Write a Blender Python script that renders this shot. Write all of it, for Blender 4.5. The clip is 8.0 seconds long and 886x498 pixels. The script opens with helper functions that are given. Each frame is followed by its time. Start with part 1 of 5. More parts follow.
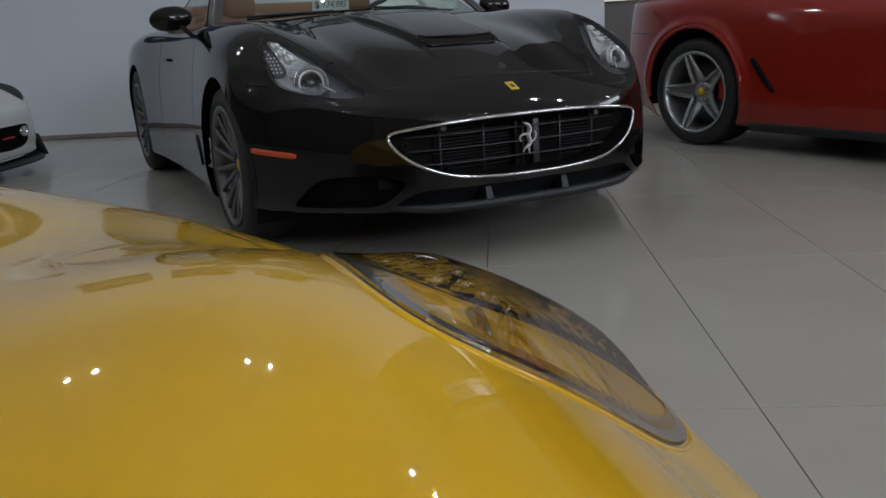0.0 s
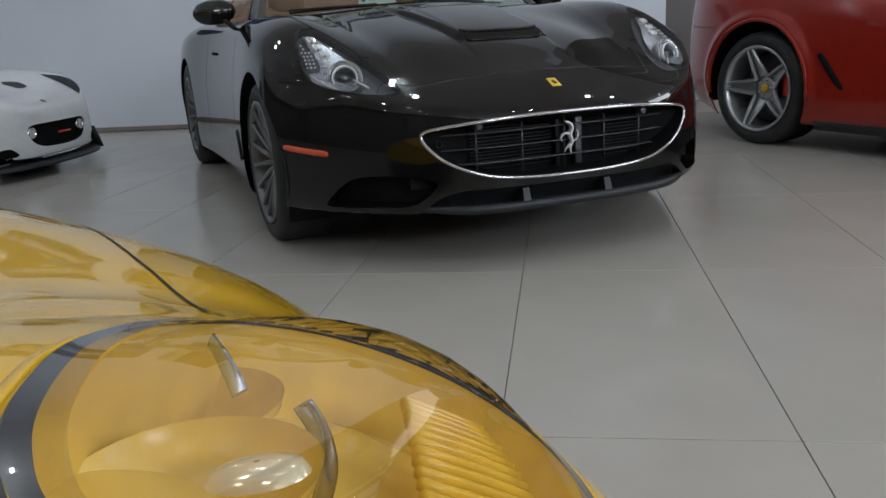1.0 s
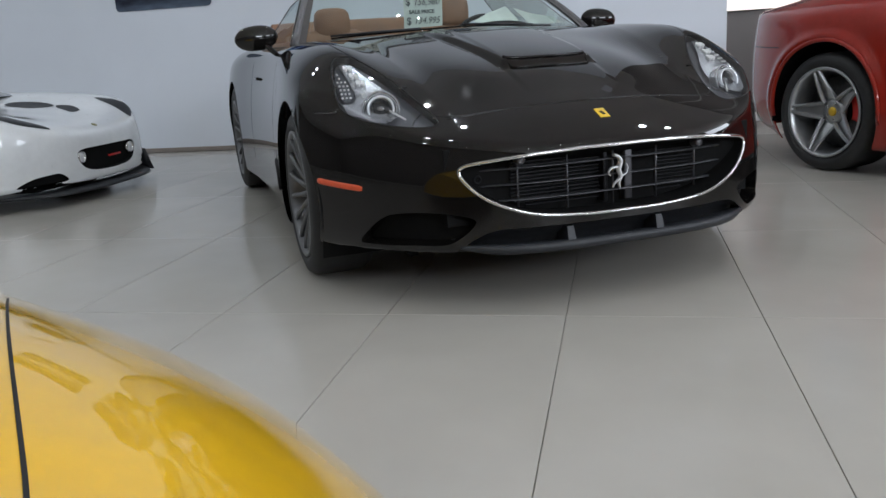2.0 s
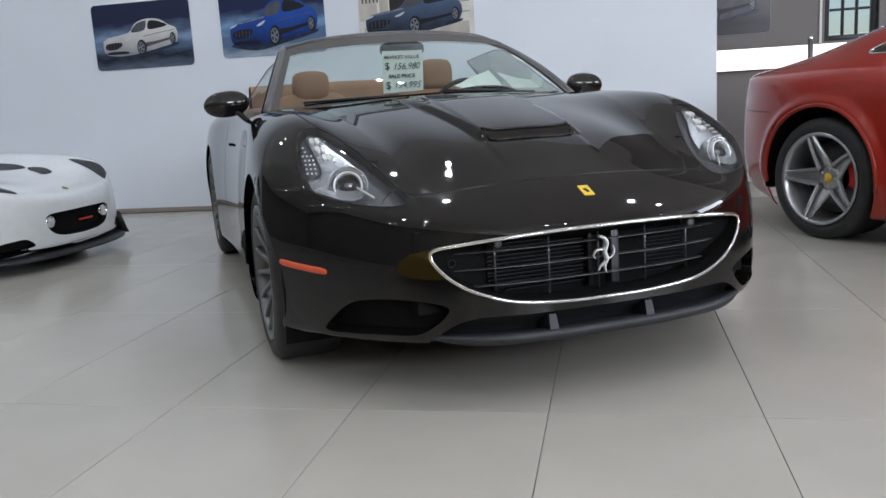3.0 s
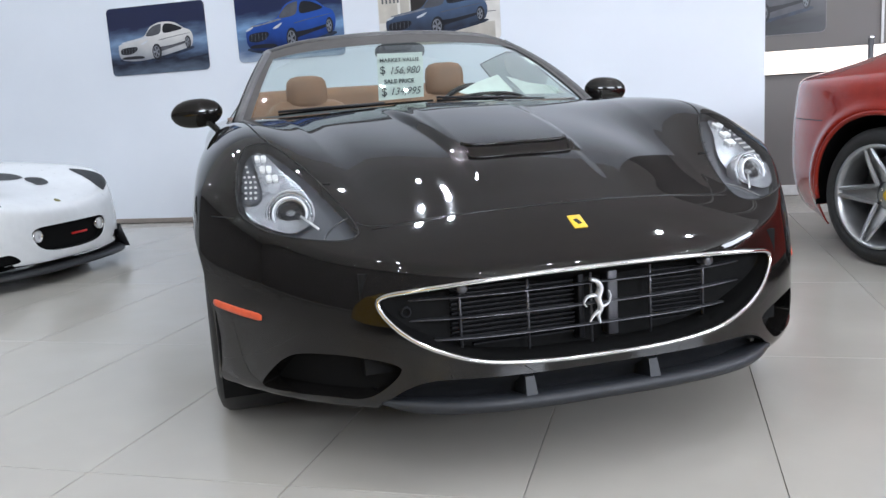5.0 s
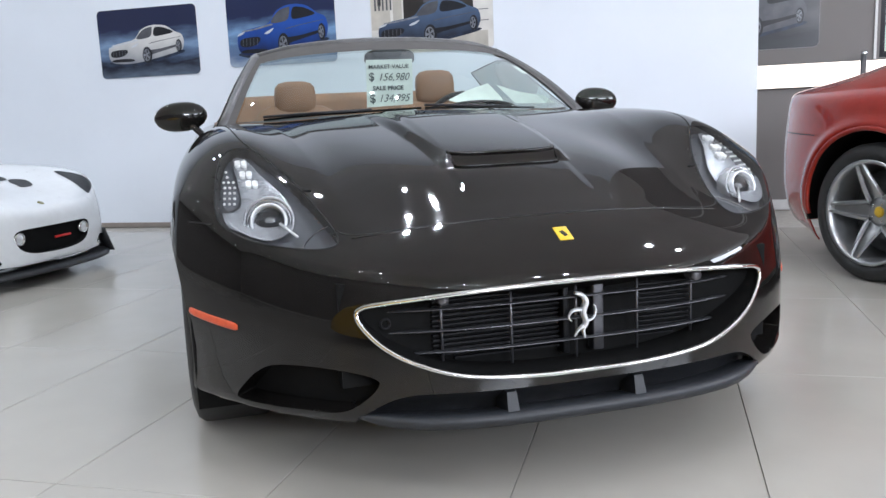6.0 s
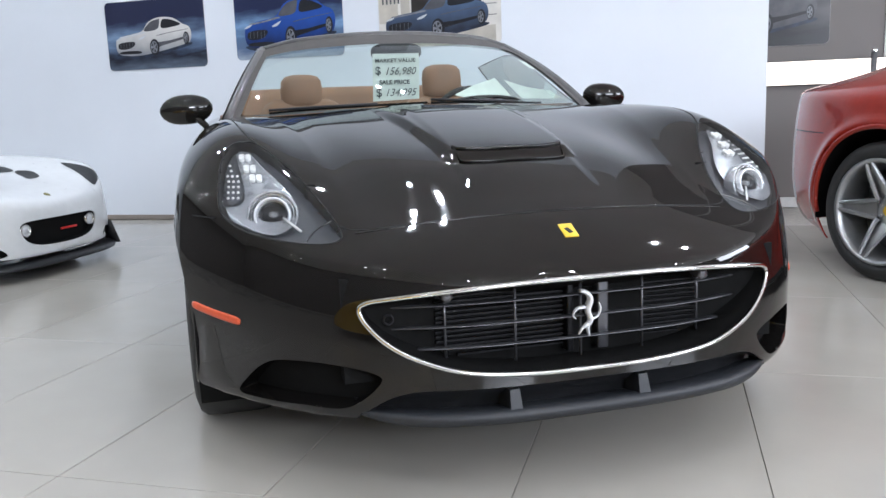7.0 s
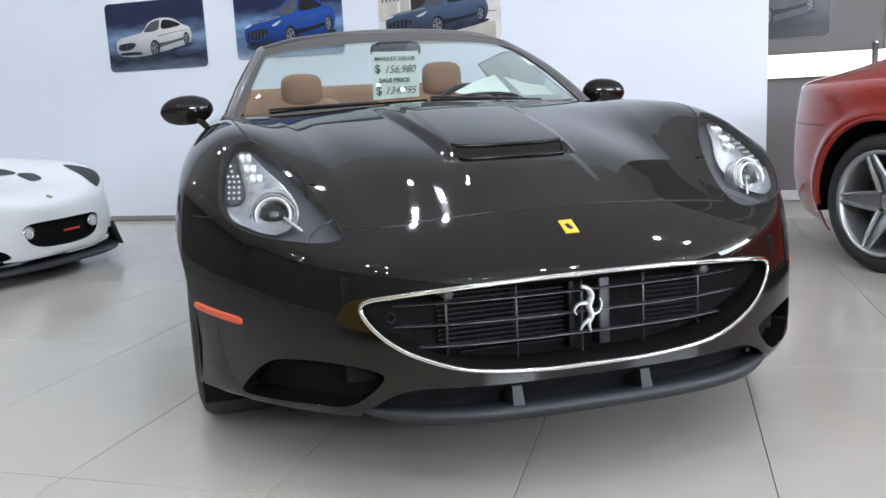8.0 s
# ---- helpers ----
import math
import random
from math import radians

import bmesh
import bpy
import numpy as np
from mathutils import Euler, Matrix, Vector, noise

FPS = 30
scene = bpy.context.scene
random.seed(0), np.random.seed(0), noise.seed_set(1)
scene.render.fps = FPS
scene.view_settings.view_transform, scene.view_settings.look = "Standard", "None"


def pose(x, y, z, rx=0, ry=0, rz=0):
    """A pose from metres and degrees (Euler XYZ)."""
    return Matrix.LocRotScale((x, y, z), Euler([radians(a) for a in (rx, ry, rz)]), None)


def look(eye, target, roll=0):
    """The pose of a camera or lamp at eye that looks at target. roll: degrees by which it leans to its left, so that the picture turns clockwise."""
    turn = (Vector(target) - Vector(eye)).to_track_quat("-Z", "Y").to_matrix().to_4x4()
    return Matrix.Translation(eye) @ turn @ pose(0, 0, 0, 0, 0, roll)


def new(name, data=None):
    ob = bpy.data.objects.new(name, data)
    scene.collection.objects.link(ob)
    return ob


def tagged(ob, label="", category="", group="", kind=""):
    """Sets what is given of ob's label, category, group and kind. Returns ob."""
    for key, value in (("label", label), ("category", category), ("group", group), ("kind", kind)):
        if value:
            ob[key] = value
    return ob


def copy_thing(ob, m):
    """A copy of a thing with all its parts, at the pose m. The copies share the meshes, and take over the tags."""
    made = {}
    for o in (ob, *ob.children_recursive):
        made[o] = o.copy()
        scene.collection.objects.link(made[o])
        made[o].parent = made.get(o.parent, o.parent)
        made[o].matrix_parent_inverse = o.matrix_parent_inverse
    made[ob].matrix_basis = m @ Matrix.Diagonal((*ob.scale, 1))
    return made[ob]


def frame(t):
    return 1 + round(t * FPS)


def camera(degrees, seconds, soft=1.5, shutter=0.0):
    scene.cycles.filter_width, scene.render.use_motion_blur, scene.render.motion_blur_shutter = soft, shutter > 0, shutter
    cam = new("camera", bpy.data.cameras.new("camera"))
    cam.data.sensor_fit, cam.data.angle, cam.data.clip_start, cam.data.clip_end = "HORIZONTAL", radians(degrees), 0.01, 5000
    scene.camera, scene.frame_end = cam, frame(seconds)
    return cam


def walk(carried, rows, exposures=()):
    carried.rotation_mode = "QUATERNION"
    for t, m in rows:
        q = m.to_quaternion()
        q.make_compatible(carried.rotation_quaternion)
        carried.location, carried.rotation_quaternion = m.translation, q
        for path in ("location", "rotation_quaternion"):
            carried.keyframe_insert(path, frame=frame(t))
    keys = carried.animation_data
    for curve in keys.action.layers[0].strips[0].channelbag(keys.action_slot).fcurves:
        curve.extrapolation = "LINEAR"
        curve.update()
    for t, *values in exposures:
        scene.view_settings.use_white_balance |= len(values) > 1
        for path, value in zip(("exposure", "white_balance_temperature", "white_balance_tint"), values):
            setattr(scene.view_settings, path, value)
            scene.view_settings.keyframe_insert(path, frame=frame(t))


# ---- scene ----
cam = camera(56.6, 8.0)
PATH = [
    (0, (-1.7271, -3.5869, 0.8557), (-0.8702, -1.8538, 0.3442), -3.18),
    (0.3, (-1.6800, -3.5712, 0.8512), (-0.8740, -1.8134, 0.3407), -2.98),
    (0.5, (-1.6506, -3.5548, 0.8525), (-0.8713, -1.7852, 0.3413), -2.97),
    (0.7, (-1.6217, -3.5415, 0.8511), (-0.8665, -1.7609, 0.3421), -3.12),
    (1, (-1.5830, -3.5164, 0.8529), (-0.8622, -1.7243, 0.3342), -3.20),
    (1.3, (-1.5431, -3.4871, 0.8583), (-0.8762, -1.6733, 0.3432), -3.59),
    (1.5, (-1.5182, -3.4562, 0.8613), (-0.8851, -1.6290, 0.3510), -3.42),
    (1.7, (-1.4937, -3.4243, 0.8728), (-0.8967, -1.5820, 0.3732), -3.62),
    (3, (-1.3039, -3.1628, 0.9523), (-0.6764, -1.2976, 0.5957), -3.40),
    (3.5, (-1.2041, -3.0475, 0.9713), (-0.5528, -1.1816, 0.6639), -4.05),
    (4, (-1.0799, -2.9326, 0.9762), (-0.4993, -1.0491, 0.6362), -4.01),
    (5.5, (-0.8767, -2.7486, 0.9506), (-0.3718, -0.8430, 0.6134), -3.38),
    (6, (-0.8703, -2.7359, 0.9509), (-0.3400, -0.8343, 0.6303), -2.48),
    (6.5, (-0.8649, -2.7276, 0.9514), (-0.3277, -0.8276, 0.6331), -1.82),
    (7, (-0.8606, -2.7237, 0.9521), (-0.3463, -0.8199, 0.6190), -2.04),
    (7.5, (-0.8574, -2.7242, 0.9530), (-0.3524, -0.8192, 0.6120), -2.68),
    (8, (-0.8551, -2.7290, 0.9541), (-0.3492, -0.8242, 0.6141), -2.78),
]
import mathutils

EXPOSURES = [(0.0, -1.50, 6150, 9), (0.7, -1.16, 6100, 8), (1.4, -0.86, 6100, 8), (1.7, -0.72, 6100, 8), (2.8, -0.36, 6150, 9), (3.3, -0.24, 6050, 9), (4.0, -0.02, 6000, 9), (5.4, 0.25, 6050, 10), (8.0, 0.25, 6050, 10)]
walk(cam, [(t, look(eye, target, roll)) for t, eye, target, roll in PATH], EXPOSURES)

# ---- light ----
world = bpy.data.worlds.new("world")
scene.world = world
world.use_nodes = True
wn = world.node_tree.nodes
sky = wn.new("ShaderNodeTexSky")
sky.sky_type, sky.sun_disc = "NISHITA", False
sky.sun_elevation, sky.sun_rotation = radians(38), radians(200)
wn["Background"].inputs["Strength"].default_value = 0.12
world.node_tree.links.new(sky.outputs[0], wn["Background"].inputs["Color"])

TURN = -30.5                              # the room stands turned against the black car
ROOM = pose(0, 0, 0, 0, 0, TURN)


def area_lamp(name, m, w, h, watts, colour):
    d = bpy.data.lights.new(name, "AREA")
    d.shape, d.size, d.size_y, d.energy, d.color = "RECTANGLE", w, h, watts, colour
    ob = new(name, d)
    ob.matrix_world = m
    return ob


LAMP_GLOW = 1270.0                         # strength of the round ceiling lamps
# daylight in the openings of the shop windows
for l in (6.1,):
    area_lamp("window_light", ROOM @ pose(l, -8.17, 3.5, 90, 0, 0), 3.3, 1.3, 420, (0.93, 0.95, 1.0))
for d in (-4.2, 2.05):
    area_lamp("window_light", ROOM @ pose(9.97, d, 3.3, 90, 0, 90), 3.9, 1.7, 290, (0.93, 0.95, 1.0))

# ---- materials ----


def rgb(h):
    return tuple(((int(h[i:i + 2], 16) / 255) ** 2.2) for i in (0, 2, 4)) + (1.0,)


def material(name, colour, rough=0.5, metal=0.0, coat=0.0, vary=0.0, scale=8.0, bump=0.0, bump_scale=60.0, transmit=0.0, ior=1.45, emit=0.0, flake=0.0, spec=0.5):
    m = bpy.data.materials.new(name)
    m.use_nodes = True
    nt = m.node_tree
    b = nt.nodes["Principled BSDF"]
    col = colour if len(colour) == 4 else (*colour, 1.0)
    b.inputs["Base Color"].default_value = col
    b.inputs["Roughness"].default_value = rough
    b.inputs["Metallic"].default_value = metal
    b.inputs["Coat Weight"].default_value = coat
    b.inputs["Coat Roughness"].default_value = 0.03
    b.inputs["Transmission Weight"].default_value = transmit
    b.inputs["IOR"].default_value = ior
    b.inputs["Specular IOR Level"].default_value = spec
    if emit:
        b.inputs["Emission Color"].default_value = col
        b.inputs["Emission Strength"].default_value = emit
    tc = nt.nodes.new("ShaderNodeTexCoord")
    if vary or flake:
        n = nt.nodes.new("ShaderNodeTexNoise")
        n.inputs["Scale"].default_value, n.inputs["Detail"].default_value = scale, 6.0
        nt.links.new(tc.outputs["Object"], n.inputs["Vector"])
        r = nt.nodes.new("ShaderNodeMapRange")
        r.inputs["From Min"].default_value, r.inputs["From Max"].default_value = 0.3, 0.7
        r.inputs["To Min"].default_value, r.inputs["To Max"].default_value = 1.0 - vary, 1.0 + vary
        nt.links.new(n.outputs["Fac"], r.inputs["Value"])
        x = nt.nodes.new("ShaderNodeMix")
        x.data_type, x.blend_type = "RGBA", "MULTIPLY"
        x.inputs["Factor"].default_value = 1.0
        x.inputs[6].default_value = col
        nt.links.new(r.outputs["Result"], x.inputs[7])
        nt.links.new(x.outputs[2], b.inputs["Base Color"])
        q = nt.nodes.new("ShaderNodeMapRange")
        q.inputs["To Min"].default_value, q.inputs["To Max"].default_value = rough * 0.8, min(1.0, rough * 1.2)
        nt.links.new(n.outputs["Fac"], q.inputs["Value"])
        nt.links.new(q.outputs["Result"], b.inputs["Roughness"])
    if bump:
        n2 = nt.nodes.new("ShaderNodeTexNoise")
        n2.inputs["Scale"].default_value, n2.inputs["Detail"].default_value = bump_scale, 5.0
        nt.links.new(tc.outputs["Object"], n2.inputs["Vector"])
        u = nt.nodes.new("ShaderNodeBump")
        u.inputs["Strength"].default_value, u.inputs["Distance"].default_value = bump, 0.002
        nt.links.new(n2.outputs["Fac"], u.inputs["Height"])
        nt.links.new(u.outputs["Normal"], b.inputs["Normal"])
    return m


M_BLACK = material("black_paint", (0.0062, 0.0056, 0.0052), 0.3, 0.0, 1.0, 0.15, 30, spec=0.0)
M_BLACK.node_tree.nodes["Principled BSDF"].inputs["Coat Roughness"].default_value = 0.03
M_YELLOW = material("yellow_paint", (0.78, 0.455, 0.006), 0.35, 0.0, 1.0, 0.05, 20, spec=0.1)
M_RED = material("red_paint", (0.26, 0.016, 0.008), 0.35, 0.0, 1.0, 0.05, 20, spec=0.1)
M_WHITE = material("white_paint", (0.72, 0.74, 0.75), 0.3, 0.0, 1.0, 0.03, 20)
M_PLASTIC = material("black_plastic", (0.016, 0.017, 0.019), 0.45, 0.0, 0.0, 0.25, 40, 0.15, 300)
M_DARK = material("dark_void", (0.006, 0.006, 0.006), 0.7, 0.0, 0.0, 0.3, 30, spec=0.12)
M_RUBBER = material("tyre_rubber", (0.020, 0.020, 0.020), 0.62, 0.0, 0.0, 0.3, 25, 0.3, 200)
M_ALLOY = material("silver_alloy", (0.44, 0.45, 0.46), 0.32, 0.85, 0.0, 0.08, 20)
M_CHROME = material("chrome", (0.78, 0.79, 0.8), 0.08, 1.0, 0.0, 0.04, 30)
M_TAN = material("tan_leather", (0.245, 0.13, 0.072), 0.5, 0.0, 0.0, 0.15, 12, 0.35, 350)
M_WALL = material("white_wall_paint", (0.73, 0.77, 0.83), 0.55, 0.0, 0.0, 0.035, 0.9, 0.15, 90)
M_GREYWALL = material("taupe_wall_paint", (0.17, 0.157, 0.150), 0.6, 0.0, 0.0, 0.06, 1.2, 0.15, 90)
M_CEIL = material("ceiling_paint", (0.80, 0.79, 0.775), 0.8, 0.0, 0.0, 0.05, 1.0)
M_TILE = material("porcelain_tile", (0.41, 0.388, 0.348), 0.18, 0.0, 0.0, 0.05, 2.2, 0.02, 120)
M_GROUT = material("tile_joint", (0.34, 0.32, 0.29), 0.8, 0.0, 0.0, 0.2, 30)

# ---- helpers for meshes ----


def bm_object(name, bm, mat, parent=None, label="", smooth=True):
    me = bpy.data.meshes.new(name)
    bm.normal_update()
    bm.to_mesh(me)
    bm.free()
    if smooth:
        for p in me.polygons:
            p.use_smooth = True
    for mm in (mat if isinstance(mat, (list, tuple)) else [mat]):
        me.materials.append(mm)
    ob = new(name, me)
    if parent is not None:
        ob.parent = parent
    if label:
        ob["label"] = label
    return ob


def part(name, bm, mat, parent, label="", smooth=True):
    return bm_object(name, bm, mat, parent, label, smooth)


def raw(name, verts, faces, mat, parent=None, label="", smooth=True, normals=None):
    me = bpy.data.meshes.new(name)
    me.from_pydata([tuple(map(float, v)) for v in verts], [], [tuple(map(int, f)) for f in faces])
    me.materials.append(mat)
    me.update()
    if smooth:
        me.polygons.foreach_set("use_smooth", [True] * len(me.polygons))
    if normals is not None:
        me.normals_split_custom_set_from_vertices([tuple(map(float, n)) for n in normals])
    ob = new(name, me)
    if parent is not None:
        ob.parent = parent
    if label:
        ob["label"] = label
    return ob


def box(bm, x0, x1, y0, y1, z0, z1, bevel=0.0):
    r = bmesh.ops.create_cube(bm, size=1.0, matrix=Matrix.Translation(((x0 + x1) / 2, (y0 + y1) / 2, (z0 + z1) / 2)) @ Matrix.Diagonal((x1 - x0, y1 - y0, z1 - z0, 1)))
    if bevel:
        es = list({e for v in r["verts"] for e in v.link_edges})
        bmesh.ops.bevel(bm, geom=es, offset=bevel, segments=2, affect="EDGES", profile=0.5)
    return r["verts"]


def boxed(x0, x1, y0, y1, z0, z1, bevel=0.0):
    bm = bmesh.new()
    box(bm, x0, x1, y0, y1, z0, z1, bevel)
    return bm


def empty(name, m, label, category, group=""):
    e = new(name)
    e.empty_display_size = 0.1
    e.matrix_world = m
    return tagged(e, label, category, group)


def loft(rings, closed=True, caps=False):
    """A mesh through rings of points, all of one length."""
    bm = bmesh.new()
    vs = [[bm.verts.new(tuple(map(float, p))) for p in ring] for ring in rings]
    n = len(vs[0])
    for a, b in zip(vs, vs[1:]):
        for i in range(n if closed else n - 1):
            j = (i + 1) % n
            bm.faces.new((a[i], a[j], b[j], b[i]))
    if caps:
        bm.faces.new(vs[0][::-1])
        bm.faces.new(vs[-1])
    bmesh.ops.recalc_face_normals(bm, faces=bm.faces)
    return bm


def tube(points, radius, sides=8, closed=False, flat=1.0, up=(0, 0, 1)):
    """A round or flattened bar along points."""
    pts = [np.array(p, float) for p in points]
    n = len(pts)
    rings = []
    for i, p in enumerate(pts):
        a = pts[(i - 1) % n] if (closed or i > 0) else p
        b = pts[(i + 1) % n] if (closed or i < n - 1) else p
        d = (b - a) / (np.linalg.norm(b - a) + 1e-9)
        s = np.cross(d, np.array(up, float))
        s = s / (np.linalg.norm(s) + 1e-9)
        u = np.cross(s, d)
        r = radius[i] if isinstance(radius, (list, tuple, np.ndarray)) else radius
        rings.append([p + r * (math.cos(k) * s + flat * math.sin(k) * u) for k in np.linspace(0, 2 * math.pi, sides, endpoint=False)])
    if closed:
        rings.append(rings[0])
        bm = loft(rings)
        bmesh.ops.remove_doubles(bm, verts=bm.verts, dist=1e-6)
        return bm
    return loft(rings, True, True)


def smooth_line(points, steps=8, closed=False):
    """A smooth line through control points."""
    p = [np.array(q, float) for q in points]
    n = len(p)
    out = []
    for i in range(n if closed else n - 1):
        a, b, c, d = (p[(i - 1) % n] if closed or i else p[0]), p[i], p[(i + 1) % n], (p[(i + 2) % n] if closed or i + 2 < n else p[-1])
        for t in np.linspace(0, 1, steps, endpoint=False):
            out.append(0.5 * (2 * b + (c - a) * t + (2 * a - 5 * b + 4 * c - d) * t * t + (3 * b - a - 3 * c + d) * t ** 3))
    if not closed:
        out.append(p[-1])
    return np.array(out)


# ---- forms: bodies as smooth solids ----


def spline(xs, ys):
    """Natural cubic spline through the knots, straight beyond them."""
    xs, ys = np.array(xs, float), np.array(ys, float)
    n = len(xs)
    h = np.diff(xs)
    A, r = np.eye(n), np.zeros(n)
    for i in range(1, n - 1):
        A[i, i - 1:i + 2] = h[i - 1], 2 * (h[i - 1] + h[i]), h[i]
        r[i] = 6 * ((ys[i + 1] - ys[i]) / h[i] - (ys[i] - ys[i - 1]) / h[i - 1])
    m = np.linalg.solve(A, r)

    def f(x):
        x = np.asarray(x, float)
        xc = np.clip(x, xs[0], xs[-1])
        i = np.clip(np.searchsorted(xs, xc) - 1, 0, n - 2)
        a, b, hh = xs[i + 1] - xc, xc - xs[i], h[i]
        y = (m[i] * a ** 3 + m[i + 1] * b ** 3) / (6 * hh) + (ys[i] / hh - m[i] * hh / 6) * a + (ys[i + 1] / hh - m[i + 1] * hh / 6) * b
        s0 = (ys[1] - ys[0]) / h[0] - h[0] * m[1] / 6
        s1 = (ys[-1] - ys[-2]) / h[-1] + h[-1] * m[-2] / 6
        return y + np.where(x < xs[0], (x - xs[0]) * s0, 0) + np.where(x > xs[-1], (x - xs[-1]) * s1, 0)
    return f


def sheet_of(ax, ys, rows, step=0.02):
    """A smooth height over |x| and y through a small table: a row for each y, a column for each |x|."""
    gx = np.arange(-2 * step, ax[-1] + 0.3, step)
    gy = np.arange(ys[0] - 0.3, ys[-1] + 0.3, step)
    across = np.array([spline([-a for a in ax[:0:-1]] + list(ax), row[:0:-1] + row)(gx) for row in rows])
    grid = np.array([spline(ys, across[:, j])(gy) for j in range(len(gx))])

    def f(x, y):
        u = np.clip((np.abs(x) - gx[0]) / step, 1, len(gx) - 3.001)
        v = np.clip((y - gy[0]) / step, 1, len(gy) - 3.001)
        i, j = u.astype(int), v.astype(int)
        a, b = u - i, v - j

        def w(t):
            return (-0.5 * t + t * t - 0.5 * t ** 3, 1 - 2.5 * t * t + 1.5 * t ** 3, 0.5 * t + 2 * t * t - 1.5 * t ** 3, -0.5 * t * t + 0.5 * t ** 3)
        wa, wb = w(a), w(b)
        return sum(wa[p] * wb[q] * grid[i + p - 1, j + q - 1] for p in range(4) for q in range(4))
    return f


def smax(k, *fs):
    top = fs[0]
    for g in fs[1:]:
        top = np.maximum(top, g)
    return top + k * np.log(sum(np.exp((g - top) / k) for g in fs))


def gradient(F, P, e=1e-4):
    g = np.empty_like(P)
    for i in range(3):
        d = np.zeros(3)
        d[i] = e
        g[:, i] = (F(P + d) - F(P - d)) / (2 * e)
    return g


def outline(points, flip=True, steps=10):
    """Signed distance to a smooth closed outline in a plane; negative inside."""
    q = smooth_line(points, steps, True)
    a, b = q, np.roll(q, -1, axis=0)

    lo, hi = q.min(0)[:2] - .07, q.max(0)[:2] + .07

    def sd(u, v):
        p = np.stack([u, v], 1)
        near = ((p > lo) & (p < hi)).all(1)
        if near.all():
            return close(p)
        out = np.linalg.norm(np.maximum(np.maximum(lo - p, p - hi), 0), axis=1) + .07
        if near.any():
            out[near] = close(p[near])
        return out

    def close(p):
        best = np.full(len(p), 1e9)
        inside = np.zeros(len(p), bool)
        for s, e in zip(a, b):
            d = e - s
            t = np.clip(((p - s) @ d) / (d @ d + 1e-12), 0, 1)
            best = np.minimum(best, np.hypot(*(p - s - t[:, None] * d).T))
            c = (s[1] > p[:, 1]) != (e[1] > p[:, 1])
            inside ^= c & (p[:, 0] < d[0] * (p[:, 1] - s[1]) / (d[1] + 1e-12 * (d[1] == 0)) + s[0])
        return np.where(inside, -best, best)
    return sd, q


def skin(F, lo, hi, axis_y, axis_z, step, cuts, faces_of=("front", "top", "left", "right", "back")):
    """The surface F = 0 inside the box lo..hi, seen from an axis inside it, cut along the zero lines of cuts
    (functions of points, negative inside). Returns points, quads, normals and, for each cut, which quads lie inside."""
    xs, ys, zs = (np.linspace(lo[i], hi[i], max(2, int(round((hi[i] - lo[i]) / step)) + 1)) for i in range(3))
    pts, quads = [], []

    def grid(fn, A, B):
        base = sum(len(p) for p in pts)
        U, V = np.meshgrid(A, B, indexing="ij")
        pts.append(fn(U.ravel(), V.ravel()))
        n, m = len(A), len(B)
        idx = base + np.arange(n * m).reshape(n, m)
        quads.append(np.stack([idx[:-1, :-1].ravel(), idx[1:, :-1].ravel(), idx[1:, 1:].ravel(), idx[:-1, 1:].ravel()], 1))

    def at(i, v):
        def fn(u, w):
            p = np.empty((len(u), 3))
            o = [k for k in range(3) if k != i]
            p[:, i], p[:, o[0]], p[:, o[1]] = v, u, w
            return p
        return fn
    for name, i, v, A, B in (("front", 1, lo[1], xs, zs), ("back", 1, hi[1], xs, zs), ("top", 2, hi[2], xs, ys), ("left", 0, lo[0], ys, zs), ("right", 0, hi[0], ys, zs)):
        if name in faces_of:
            grid(at(i, v), A, B)
    P, Q = np.concatenate(pts), np.concatenate(quads)
    _, first, inv = np.unique(np.round(P, 6), axis=0, return_index=True, return_inverse=True)
    P, Q = P[first], inv.ravel()[Q]
    O = np.zeros_like(P)
    O[:, 1], O[:, 2] = np.clip(P[:, 1], *axis_y), np.clip(P[:, 2], *axis_z)
    a, b = np.zeros(len(P)), np.ones(len(P))
    for _ in range(36):
        m = (a + b) / 2
        inside = F(O + m[:, None] * (P - O)) < 0
        a, b = np.where(inside, m, a), np.where(inside, b, m)
    P = O + ((a + b) / 2)[:, None] * (P - O)
    fixed = np.zeros(len(P), bool)
    for g in cuts:
        near = (np.abs(g(P)) < 0.62 * step) & ~fixed
        if not near.any():
            continue
        S = P[near]
        for _ in range(5):
            n = gradient(F, S)
            n /= np.linalg.norm(n, axis=1)[:, None] + 1e-9
            d = gradient(g, S)
            d -= (d * n).sum(1)[:, None] * n
            l2 = (d * d).sum(1)
            ok = l2 > 0.04
            S = S - np.where(ok, g(S) / np.maximum(l2, 0.04), 0)[:, None] * d
            n = gradient(F, S)
            S = S - (F(S) / ((n * n).sum(1) + 1e-9))[:, None] * n
        good = (np.linalg.norm(S - P[near], axis=1) < 1.2 * step) & (np.abs(g(S)) < 0.1 * step)
        ids = np.where(near)[0][good]
        P[ids] = S[good]
        fixed[ids] = True
    N = gradient(F, P)
    N /= np.linalg.norm(N, axis=1)[:, None] + 1e-9
    C = P[Q].mean(1)
    fn = np.cross(P[Q[:, 2]] - P[Q[:, 0]], P[Q[:, 3]] - P[Q[:, 1]])
    turn = (fn * N[Q].sum(1)).sum(1) < 0
    Q[turn] = Q[turn][:, ::-1]
    return P, Q, N, [g(C) < 0 for g in cuts]


